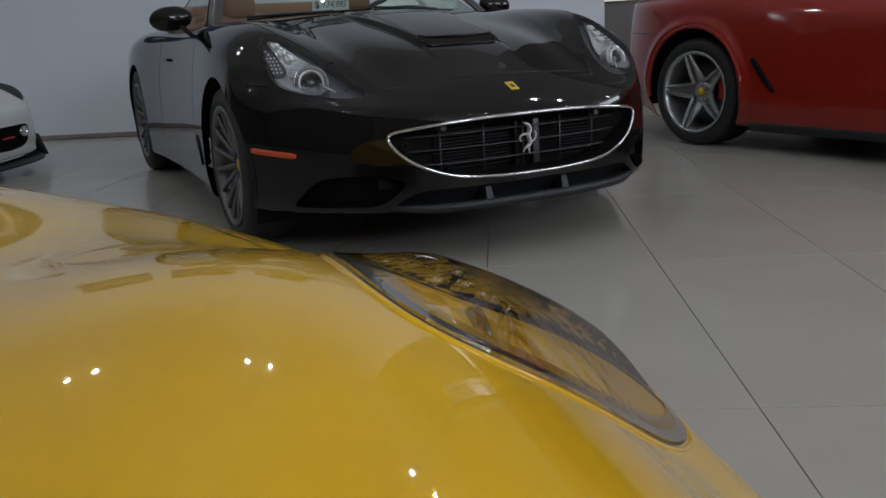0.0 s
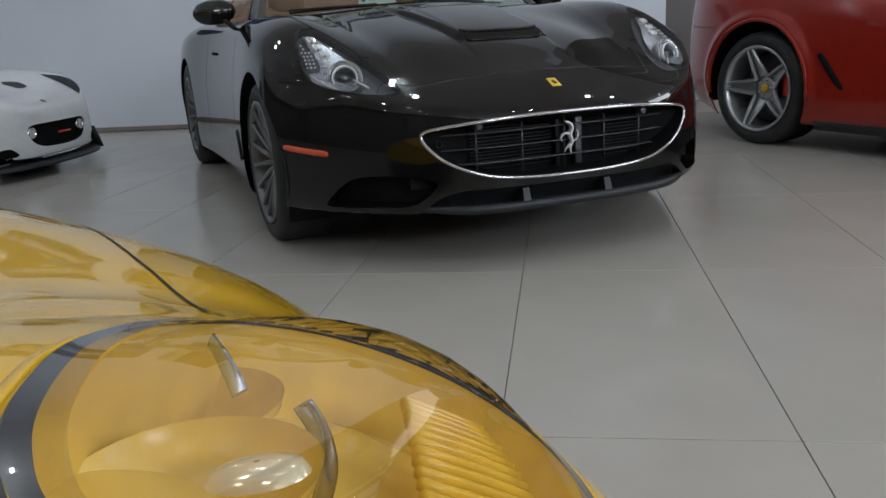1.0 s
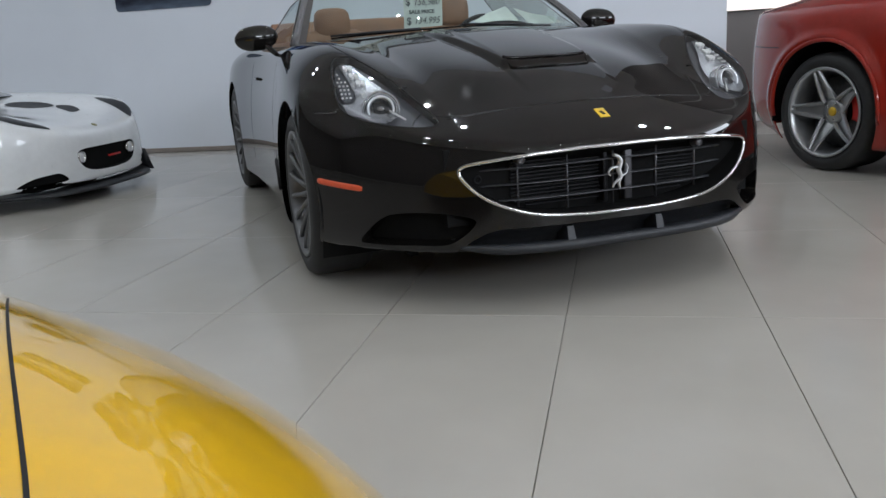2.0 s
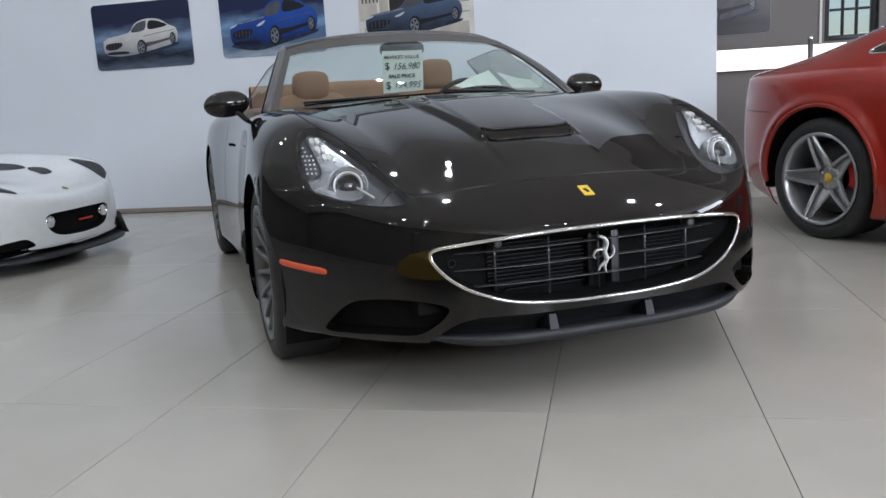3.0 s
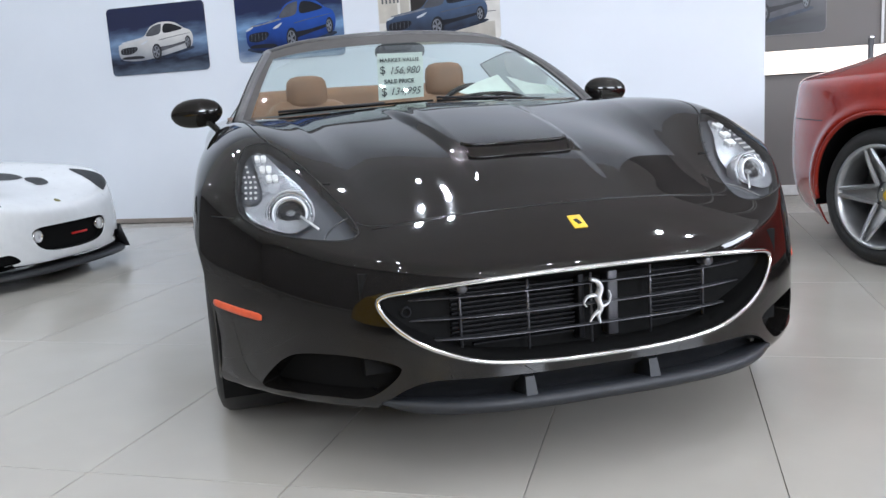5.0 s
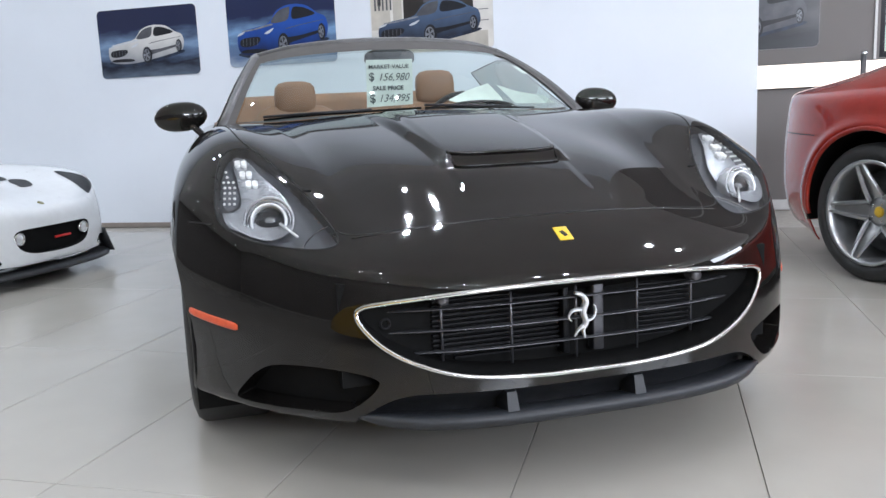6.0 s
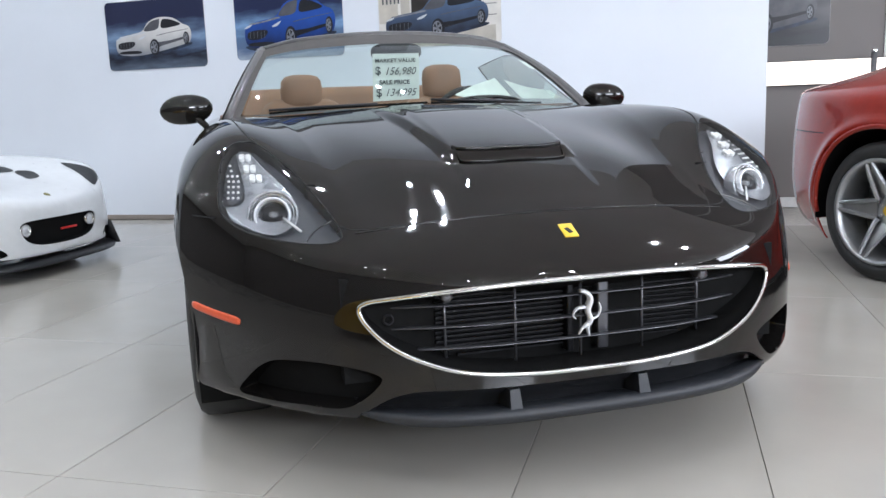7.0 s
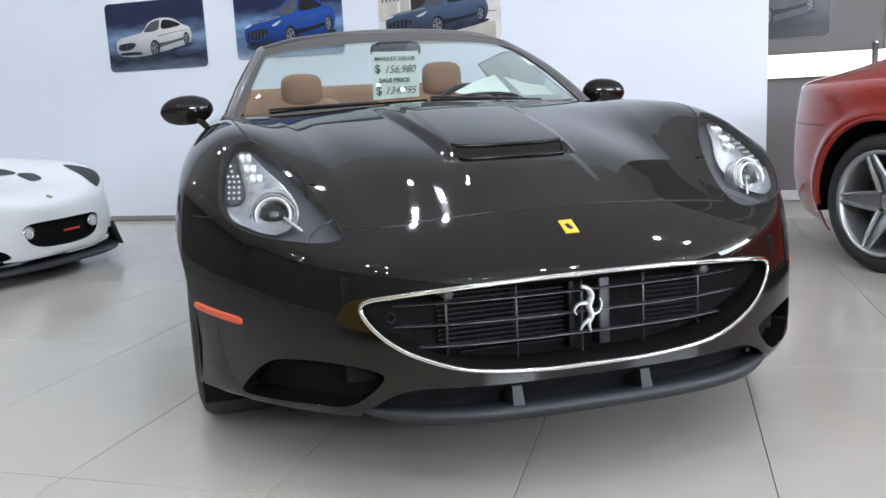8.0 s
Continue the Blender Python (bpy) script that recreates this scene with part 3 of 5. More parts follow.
for sgn in (-1, 1):
    pts = front_at(black_form, [(sgn * x, z) for x, z in lamp_line])
    rim_wall(pts, black_form, .036, M_GAP, black_car, "lamp_seal")
    ll = np.array(lamp_line)[:, :2]
    out = np.roll(ll, -1, axis=0) - np.roll(ll, 1, axis=0)
    out = np.stack([out[:, 1], -out[:, 0]], 1) / np.linalg.norm(out, axis=1)[:, None]
    out *= np.sign(((ll - ll.mean(0)) * out).sum())
    bed = [front_at(black_form, [(sgn * x, z) for x, z in ll + w * out], .003) for w in (-.002, .005, .011)]
    part("lamp_bed", loft([np.concatenate([b, b[:1]]) for b in bed], False), M_BLACK, black_car)
    part("lamp_gasket", tube(front_at(black_form, [(sgn * x, z) for x, z in lamp_line], .001), .0028, 6, True), M_GAP, black_car)
    pts = front_at(black_form, [(sgn * x, z) for x, z in outline([(.846, .236), (.822, .285), (.785, .327), (.744, .346), (.667, .352), (.592, .346), (.537, .334), (.519, .316), (.555, .272), (.61, .240), (.70, .236), (.78, .232)])[1]])
    rim_wall(pts, black_form, .062, M_BLACK, black_car, "intake_wall", "glossy black intake edge")
    lamps = [o for o in black_car.children if o.name.startswith("headlamp")]
    lamp = lamps[0] if sgn < 0 else lamps[1]
    inlay("reflector", black_form, [(sgn * x, z) for x, z in arm_line], front_at, M_REFL, lamp, "satin silver reflector", .020)
    inlay("diode_panel", black_form, [(sgn * x, z) for x, z in dot_line], front_at, M_HOUSING, lamp, "", .0235)
    # projector with its rings
    c = front_at(black_form, [(sgn * .728, .707)], .020)[0]
    ax = np.array([sgn * .22, -1, .28])
    ax /= np.linalg.norm(ax)
    rot = Vector(ax).to_track_quat("Z", "Y").to_matrix()

    def turned(prof, n=40, centre=c, turn=rot):
        return [[np.array(turn @ Vector((r * math.cos(a), r * math.sin(a), h))) + centre for a in np.linspace(0, 2 * math.pi, n, endpoint=False)] for r, h in prof]
    part("lamp_ring", loft(turned([(.058, -.03), (.061, .006), (.064, .010), (.068, .005), (.067, -.03)])), M_REFL, lamp, "satin silver outer ring")
    part("lamp_ring", loft(turned([(.0555, -.02), (.056, .010), (.0575, .012), (.059, .009), (.059, -.02)])), M_CHROME, lamp, "thin chrome ring")
    part("lamp_ring", loft(turned([(.042, -.02), (.0425, .016), (.0455, .020), (.049, .015), (.049, -.02)])), M_SATIN, lamp, "bright inner ring")
    part("projector_tube", loft(turned([(.044, -.03), (.043, .006), (.039, .008), (.038, -.005), (.036, -.028), (.001, -.030)])), M_REFL, lamp)
    part("projector_lens", loft(turned([(.0385, -.004), (.036, .005), (.030, .012), (.022, .017), (.012, .020), (.001, .021)])), M_BULB, lamp, "domed glass projector lens")
    part("lamp_bulb", loft(turned([(.001, -.02), (.012, -.019), (.016, -.008), (.010, .002), (.001, .005)], 16)), M_LED, lamp)
    for x, z in ((.781, .849), (.772, .820), (.759, .795)):
        q = front_at(black_form, [(sgn * x, z)], .016)[0]
        nn = gradient(black_form, q[None])[0]
        tr = Vector(nn).to_track_quat("Z", "Y").to_matrix()
        for k, (u, v) in enumerate(((-.009, .006), (.009, .004), (-.008, -.008), (.010, -.008))):
            o = q + np.array(tr @ Vector((u, v, 0)))
            part("diode", loft(turned([(.001, .001), (.006, .002), (.008, .006), (.0085, .006), (.008, -.004)], 10, o, tr)), M_LED, lamp)
    for i in range(7):
        for j in range(3):
            x, z = .809 + .014 * j + .002 * abs(i - 3), .752 + .0135 * i
            if dot_sd(np.array([x]), np.array([z]))[0] < -.004:
                q = front_at(black_form, [(sgn * x, z)], .021)[0]
                tr = Vector(gradient(black_form, q[None])[0]).to_track_quat("Z", "Y").to_matrix()
                part("diode", loft(turned([(.0042, -.002), (.004, .002), (.001, .003)], 8, q, tr)), M_LED, lamp)
    part("lamp_divider", tube(front_at(black_form, [(sgn * x, z) for x, z in smooth_line([(.66, .636), (.64, .653), (.611, .669), (.578, .679)], 5)], .004), .0022, 6), M_CHROME, lamp)
    # thin white rod put in for the highlight streak beside the projector
    part("lamp_streak", tube(front_at(black_form, [(sgn * .702, .695), (sgn * .664, .664)], .010), .0036, 6), M_LED, lamp)
    # side marker
    mk = front_at(black_form, [(sgn * x, z) for x, z in smooth_line([(.955, .447), (.92, .440), (.88, .434), (.833, .428)], 5)])
    mk[:, 1] = np.clip(mk[:, 1], -.65, -.33)
    part("side_marker", tube(mk, [.007, .0105] + [.0115] * (len(mk) - 4) + [.0105, .007], 10, False, .35, (0, -.6, .0)), M_ORANGE, black_car, "orange side marker")

# shut lines
for line, wd in ((smooth_line([(x, y) for x, y in ((-.565, -.615), (-.548, -.637), (-.50, -.657), (-.38, -.67), (-.2, -.686), (0, -.692), (.2, -.686), (.38, -.67), (.50, -.657), (.548, -.637), (.565, -.615))], 10), .0042),
                 (smooth_line([(.742, -.202), (.775, -.10), (.792, .08), (.80, .35), (.79, .60)], 12), .0045),
                 (smooth_line([(-.742, -.202), (-.775, -.10), (-.792, .08), (-.80, .35), (-.79, .60)], 12), .0045)):
    part("panel_gap", strip_on(black_form, top_at(black_form, line), wd), M_GAP, black_car)
part("bonnet_edge", tube(top_at(black_form, [(x, -.687 + .075 * x * x + .01 * abs(x) ** 3) for x in np.linspace(-.535, .535, 60)], .0006), .0024, 8), M_BLACK, black_car)
for sgn in (-1, 1):
    y = np.linspace(-.345, -.445, 9)
    p = on_form(black_form, [(0, v, .688) for v in y], (sgn, 0, 0), 0, 1.2)
    part("panel_gap", strip_on(black_form, p, .0045), M_GAP, black_car)
    z = np.linspace(.30, .90, 20)
    for yy in (.62, 1.78):
        p = on_form(black_form, [(0, yy, v) for v in z], (sgn, 0, 0), 0, 1.2)
        part("panel_gap", strip_on(black_form, p, .005), M_GAP, black_car)
    # vent behind the front wheel, door handle
    p = on_form(black_form, [(0, v, .30 + .1 * k) for k, v in ((0, .47), (.6, .50), (1.2, .56))], (sgn, 0, 0), 0, 1.2)
    part("side_vent", tube(p - np.array([sgn * .016, 0, 0]), .024, 8, False, 1.6, (0, 1, 0)), M_DARK, black_car)
    p = on_form(black_form, [(0, v, .78) for v in np.linspace(1.45, 1.63, 6)], (sgn, 0, 0), 0, 1.2)
    part("door_handle", tube(p + np.array([sgn * .008, 0, 0]), .009, 8), M_BLACK, black_car)

# grille: recess, ring, bars, radiator
grille = raw("grille", *[(lambda b: ([tuple(v.co) for v in b.verts], [[w.index for w in f.verts] for f in b.faces]))(b) for b in [boxed(-.60, .60, -.80, -.70, .30, .56)]][0], M_DARK, black_car, "dark grille behind a chrome surround", False)
ring = front_at(black_form, grille_line, -.002)
part("chrome_surround", tube(ring, .0066, 10, True, 1.25, (0, -1, .1)), M_CHROME, grille, "polished chrome surround")
rim_wall(front_at(black_form, grille_line), black_form, .13, M_DARK, grille, "grille_wall")


def bar_at(x, z, deep=.085):
    return np.array([x, front_at(black_form, [(min(max(x, -.55), .55), .43)])[0][1] + deep, z])


def grille_half(z):
    """Half the width of the opening at a height."""
    xs = np.linspace(0, .6, 121)
    d = grille_sd(xs, np.full(121, z))
    return xs[np.where(d < 0)[0][-1]] if (d < 0).any() else 0


for z, rise in ((.478, .006), (.425, .004), (.372, .002)):
    w = grille_half(z) - .012
    part("grille_bar", tube([bar_at(x, z + rise * (1 - (x / w) ** 2)) for x in np.linspace(-w, w, 25)], .011, 8, False, .25), M_BARGREY, grille)
for x in (-.35, -.175, 0, .175, .35):
    zs = np.linspace(.31, .55, 60)
    inside = zs[grille_sd(np.full(60, x), zs) < -.004]
    part("grille_bar", tube([bar_at(x, z, .092) for z in (inside[0], inside.mean(), inside[-1])], .0038, 6, up=(0, 1, 0)), M_BARGREY, grille)
for k in range(14):
    z = .345 + .0125 * k
    w0 = -min(grille_half(z) - .05, .37)
    part("radiator_fin", boxed(w0, -.02, -.815, -.80, z, z + .005), M_FIN, grille, smooth=False)
for k in range(12):
    z = .345 + .0125 * k
    part("radiator_fin", boxed(.20, min(grille_half(z) - .06, .36), -.812, -.80, z, z + .004), M_FIN, grille, smooth=False)
part("grille_post", boxed(.055, .085, -.84, -.80, .33, .52, .004), M_BARGREY, grille)
part("grille_post", boxed(-.03, -.012, -.84, -.80, .33, .52, .004), M_FIN, grille)
for x, z in ((-.355, .512), (.335, .508)):
    p = bar_at(x, z, .05)
    part("parking_sensor", loft([[p + np.array(polar(r, a, h)) for a in np.linspace(0, 6.2832, 20, endpoint=False)] for r, h in ((.001, -.010), (.012, -.010), (.015, -.004), (.015, .03))]), M_BARGREY, grille, "round grey parking sensor")
p = bar_at(-.487, .452, .07)
tow = part("tow_socket", loft([[p + np.array(polar(r, a, h)) for a in np.linspace(0, 6.2832, 20, endpoint=False)] for r, h in ((.008, .01), (.009, -.006), (.014, -.008), (.016, .01))]), M_FIN, grille, "dark tow socket")
part("tow_arm", tube([p + (-.04, .012, .014), p + (-.014, .01, .010)], .005, 6), M_BARGREY, tow)
part("tow_arm", tube([p + (.014, .01, .012), p + (.04, .012, .018)], .005, 6), M_BARGREY, tow)

# emblem in the grille: plain bent silver strokes
emblem = None
strokes = [([(-.012, .058), (.002, .052), (.010, .035), (.004, .012), (.010, -.012), (.004, -.030), (.008, -.052)], (.008, .011, .012, .012, .011, .008, .004)),
           ([(-.002, .018), (-.018, .016), (-.026, .002), (-.020, -.008)], (.009, .006, .004, .003)),
           ([(.010, -.012), (.026, -.006), (.032, .012), (.028, .026)], (.007, .004, .004, .003)),
           ([(.004, -.022), (-.008, -.034), (-.014, -.046)], (.008, .005, .003))]
for k, (pts, rad) in enumerate(strokes):
    q = smooth_line([(x * 1.3, z * 1.08) for x, z in pts], 4)
    rr = np.interp(np.linspace(0, 1, len(q)), np.linspace(0, 1, len(rad)), rad)
    rr = rr * 1.25
    base_p = bar_at(0, .435, .062)
    bm = tube([base_p + np.array([x, 0, z]) for x, z in q], rr, 8, False, .45, (1, 0, .01))
    if emblem is None:
        emblem = part("emblem", bm, M_EMBLEM, grille, "bent silver emblem")
    else:
        part("emblem_stroke", bm, M_EMBLEM, emblem)

# yellow badge and small oval cap on the nose
bd = top_at(black_form, [(0, -.782)])[0]
bn = gradient(black_form, bd[None])[0]
bt = Matrix.Translation(bd) @ Vector(bn).to_track_quat("Z", "Y").to_matrix().to_4x4()
badge = part("badge", boxed(-.019, .019, -.029, .029, -.002, .003, .0015), M_GOLD, black_car, "small yellow badge")
badge.matrix_local = bt @ pose(0, 0, 0, 0, 0, 180)
mark = part("badge_mark", boxed(-.006, .007, -.012, .012, .003, .0042, .001), M_INK, badge, "plain dark mark")
mark.matrix_local = pose(0, .003, 0, 0, 0, 18)

# the air scoop in the bonnet
lip = smooth_line([(-.172, -.322), (-.160, -.342), (-.09, -.352), (0, -.355), (.09, -.352), (.160, -.342), (.172, -.322)], 6)
top = top_at(black_form, lip)
low = top_at(black_form, [(x * .97, y - .050) for x, y in lip])
scoop = part("air_scoop", loft([low + (0, 0, -.004), low + (0, 0, .002), (low + top) / 2 + (0, .018, -.012), top + (0, .02, -.008), top + (0, .0, .002)], False), M_SLOT, black_car, "matt black air scoop slot")
part("scoop_lip", tube(top + (0, -.002, .002), .0055, 8), M_BLACK, scoop, "gloss black lip")
part("scoop_frame", tube(np.concatenate([top[:3] + (0, -.004, .001), low[2:-2] + (0, 0, .003), top[-3:] + (0, -.004, .001)]), .0042, 8), M_BLACK, scoop, "gloss black frame")

# splitter under the nose
run = np.linspace(-.575, .575, 41)
nose = front_at(black_form, [(x, .285) for x in run])
for name, prof, mat in (("splitter", ((-.020, .236), (-.026, .222), (-.016, .206), (.10, .200), (.13, .208), (.08, .222), (.0, .238)), M_LIP),):
    rings = []
    for i, p in enumerate(nose):
        e = max(0, abs(run[i]) - .40) / .175
        k = 1 - .75 * e ** 3
        rings.append([(p[0], p[1] + dy * k + .012 * e, .222 + (z - .222) * k + .010 * e * e) for dy, z in prof])
    splitter = part(name, loft(rings, True, True), mat, black_car, "dark grey plastic front splitter")
part("splitter_recess", loft([[(p[0], p[1] + .085, .20), (p[0], p[1] + .07, .25), (p[0], p[1] + .005, float(recess_top(abs(p[0]))) + .003)] for p in nose], False), M_PLASTIC, splitter)
for x in (-.21, .13):
    y = np.interp(x, run, nose[:, 1])
    part("splitter_fin", loft([[(x - .016, y - .012, .225), (x + .016, y - .012, .225), (x + .018, y + .07, .225), (x - .018, y + .07, .225)], [(x - .012, y + .006, .282), (x + .012, y + .006, .282), (x + .016, y + .07, .285), (x - .016, y + .07, .285)]], True, True), M_LIP, splitter, smooth=False)

# inner wheel houses and floor pan, so that no light shines through
for sgn in (-1, 1):
    for y, r in ((0, .40), (2.67, .42)):
        ring = [[(sgn * x, y + r * math.cos(a), .335 + r * math.sin(a)) for a in np.linspace(-.5, math.pi + .5, 25)] for x in (.955, .62)]
        part("wheel_house", loft(ring, False), M_DARK, black_car)
        part("wheel_house_back", boxed(min(sgn * .60, sgn * .63), max(sgn * .60, sgn * .63), y - .42, y + .42, .12, .76), M_DARK, black_car)
part("floor_pan", boxed(-.58, .58, -.70, 3.3, .215, .24), M_DARK, black_car)
for sx in (-1, 1):
    for y, r, wd in ((0, .340, .245), (2.67, .355, .285)):
        wheel(black_car, "wheel", pose(sx * (.972 - wd / 2), y, r) @ pose(0, 0, 0, 0, 0, 90 if sx > 0 else -90) @ pose(0, 0, 0, 0, 20, 0), r, wd, .252, 15, False, M_CAPYEL, None, .05, M_ALLOYD, .48)

# windscreen with its frame
base = smooth_line([(-.80, .80, .94), (-.62, .68, .955), (-.3, .575, .968), (0, .545, .972), (.3, .575, .968), (.62, .68, .955), (.80, .80, .94)], 6)
head = smooth_line([(-.605, 1.38, 1.262), (-.45, 1.29, 1.292), (-.22, 1.235, 1.309), (0, 1.22, 1.314), (.22, 1.235, 1.309), (.45, 1.29, 1.292), (.605, 1.38, 1.262)], 6)


def screen(u, v):
    """A point of the screen: u along it, v from the base up."""
    i = u * (len(base) - 1)
    k = min(int(i), len(base) - 2)
    b, h = base[k] + (i - k) * (base[k + 1] - base[k]), head[k] + (i - k) * (head[k + 1] - head[k])
    return b + v * (h - b) + np.array([0, -.03, .018]) * math.sin(math.pi * v)


rows = [[screen(u, v) for u in np.linspace(0, 1, 37)] for v in np.linspace(0, 1, 13)]
windscreen = part("windscreen", loft(rows, False), M_GLASS, black_car, "raked clear windscreen")
windscreen.visible_shadow = False
part("shade_band", loft([[screen(u, v) + (0, -.004, .004) for u in np.linspace(.03, .97, 37)] for v in np.linspace(.80, 1, 5)], False), M_SMOKE, windscreen).visible_shadow = False
for sgn, us in ((-1, np.linspace(.0, .06, 4)), (1, np.linspace(1, .94, 4))):
    part("shade_band", loft([[screen(u, v) + (0, -.004, .004) for u in us] for v in np.linspace(0, .98, 9)], False), M_SMOKE, windscreen).visible_shadow = False
part("header_rail", tube([screen(u, 1.0) for u in np.linspace(0, 1, 37)], .021, 8, False, .8), M_TRIM, windscreen, "dark grey header rail")
for u in (0, 1):
    part("pillar", tube([screen(u, v) for v in np.linspace(0, 1, 13)], .022, 8, False, .9), M_TRIM, windscreen, "dark grey pillar")
    part("pillar_seal", tube([screen(u, v) + np.array([(.022 if u else -.022), 0, .004]) for v in np.linspace(0, 1, 13)], .006, 6), M_BLACK, windscreen)
cowl = part("cowl", loft([[screen(u, 0) + (0, d, z) for u in np.linspace(0, 1, 37)] for d, z in ((-.09, -.022), (-.03, -.012), (.0, -.004), (.04, -.012))], False), M_PLASTIC, black_car)
for pts in ([(-.64, .70, .975), (-.45, .635, .985), (-.22, .585, .992), (-.02, .56, .996)], [(.0, .57, .996), (.22, .60, .990), (.40, .65, .985), (.52, .68, .98)]):
    w = part("wiper", tube(smooth_line(np.array(pts) - (0, .01, .012), 5), .005, 6), M_DARK, black_car)
    part("wiper_arm", tube([pts[0], np.array(pts[1]) + (0, -.03, -.004), np.array(pts[2]) + (0, -.015, -.006)], .006, 6), M_PLASTIC, w)

# door windows
for sgn in (-1, 1):
    low = np.array([(sgn * (.80 + .03 * t), .84 + 1.05 * t, .935) for t in np.linspace(0, 1, 12)])
    hi = np.array([(sgn * (.80 - .185 * ramp(t * 1.8) + .02 * t), .84 + 1.05 * t, .95 + .285 * ramp(np.array(t * 1.9)) - .05 * t * t) for t in np.linspace(0, 1, 12)])
    glass = part("door_window", loft([low + v * (hi - low) for v in np.linspace(0, 1, 5)], False), M_SIDEGLASS, black_car, "raised tinted door window")
    part("window_edge", tube(hi, .003, 6), M_TRIM, glass)
    part("window_edge", tube([low[-1], hi[-1]], .0035, 6), M_TRIM, glass)

# mirrors
for sgn in (-1, 1):
    c = np.array([sgn * .965, .96, .985])
    rings = []
    for t in np.linspace(0, 1, 13):
        t = .5 - .5 * math.cos(math.pi * t)
        s = max(.02, 1 - abs(2 * t - 1) ** 2.4) ** .5
        x = (t - .5) * .215
        tilt = .012 * (1 - t)
        rings.append([c + np.array([sgn * x, .005 + s * .055 * math.cos(a) * (1 if math.cos(a) < 0 else .55), tilt + s * .062 * math.sin(a)]) for a in np.linspace(0, 2 * math.pi, 20, endpoint=False)])
    mirror = part("door_mirror", loft(rings, True, True), M_BLACK, black_car, "gloss black door mirror")
    part("mirror_glass", loft([[c + np.array([sgn * r * .085 * math.cos(a), .032 + .003 * (1 - r), .006 + r * .048 * math.sin(a)]) for a in np.linspace(0, 2 * math.pi, 24, endpoint=False)] for r in (1, .02)]), M_CHROME, mirror)
    part("mirror_stalk", tube(smooth_line([c + (-sgn * .045, -.01, -.03), c + (-sgn * .085, -.03, -.075), c + (-sgn * .135, -.055, -.105), c + (-sgn * .165, -.07, -.12)], 4), [.030, .027, .025, .023, .022, .021, .021, .021, .022, .024, .026, .028, .032], 10, False, .55), M_BLACK, mirror)

# cabin
part("dashboard", loft([[(x, y + .10 * (abs(x) / .75) ** 2, z - .02 * (x / .75) ** 2) for x in np.linspace(-.74, .74, 21)] for y, z in ((.60, .955), (.80, .972), (1.0, .975), (1.12, .955), (1.16, .88), (1.14, .70))], False), M_DASH, black_car, "dark leather dashboard")
part("cowl_hump", loft([[(.39 + .19 * math.cos(a) * r, 1.02 + .1 * (1 - r), .972 + h + .035 * math.sin(a) * r) for a in np.linspace(0, math.pi, 13)] for r, h in ((1.0, 0), (.9, .012), (.5, .022), (.05, .026))], False), M_DASH, black_car)
for sgn in (-1, 1):
    x0 = sgn * .40 + .02
    seat = raw("seat", *[(lambda b: ([tuple(v.co) for v in b.verts], [[w.index for w in f.verts] for f in b.faces]))(b) for b in [boxed(x0 - .25, x0 + .25, 1.45, 2.0, .42, .58, .05)]][0], M_TAN, black_car, "tan leather seat", True)
    rings = []
    for z, w, y, d in ((.52, .24, 1.82, .07), (.70, .26, 1.86, .075), (.86, .27, 1.90, .075), (.95, .24, 1.92, .065), (1.01, .20, 1.93, .055), (1.035, .15, 1.935, .045)):
        rings.append([(x0 + w * np.sign(math.cos(a)) * abs(math.cos(a)) ** .6, y + d * np.sign(math.sin(a)) * abs(math.sin(a)) ** .7, z) for a in np.linspace(0, 2 * math.pi, 28, endpoint=False)])
    part("backrest", loft(rings, True, True), M_TAN, seat)
    rings = []
    for z, w, d in ((.99, .100, .045), (1.02, .112, .052), (1.09, .114, .055), (1.135, .108, .052), (1.158, .088, .042), (1.168, .050, .025)):
        rings.append([(x0 + w * np.sign(math.cos(a)) * abs(math.cos(a)) ** .6, 1.92 + d * np.sign(math.sin(a)) * abs(math.sin(a)) ** .8, z + (.04 if sgn > 0 else 0)) for a in np.linspace(0, 2 * math.pi, 28, endpoint=False)])
    part("headrest", loft(rings, True, True), M_TAN, seat)
part("rear_bulkhead", loft([[(x, y + .08 * (1 - (x / .75) ** 2), z - .012 * (x / .75) ** 2) for x in np.linspace(-.69, .69, 21)] for y, z in ((2.34, .55), (2.36, 1.06), (2.38, 1.105), (2.42, 1.118), (2.48, 1.10), (2.55, .97))], False), M_TAN, black_car, "tan leather bulkhead behind the seats")
for sgn in (-1, 1):
    part("door_trim", loft([[(sgn * (.80 + .02 * t), .95 + 1.1 * t, z) if k < 2 else (sgn * (.70 + .02 * t), .95 + 1.1 * t, z) for t in np.linspace(0, 1, 8)] for k, z in enumerate((.93, .965, .955, .5))], False), M_TAN, black_car, "tan leather door trim")
st = [np.array((.39, 1.32, .885)) + np.array([.185 * math.cos(a), -.05 * math.sin(a) + .02, .17 * math.sin(a)]) for a in np.linspace(0, 2 * math.pi, 36, endpoint=False)]
steering = part("steering_wheel", tube(st, .013, 8, True), M_DASH, black_car, "dark leather steering wheel")
for a in (0.1, math.pi - .1, -math.pi / 2):
    part("wheel_spoke", tube([(.39, 1.34, .885), np.array((.39, 1.32, .885)) + np.array([.18 * math.cos(a), -.05 * math.sin(a) + .02, .17 * math.sin(a)])], .014, 6), M_DASH, steering)
M_MIRRORGREY = material("grey_mirror_shell", (0.085, 0.085, 0.09), 0.5, 0.0, 0.0, 0.1, 30)
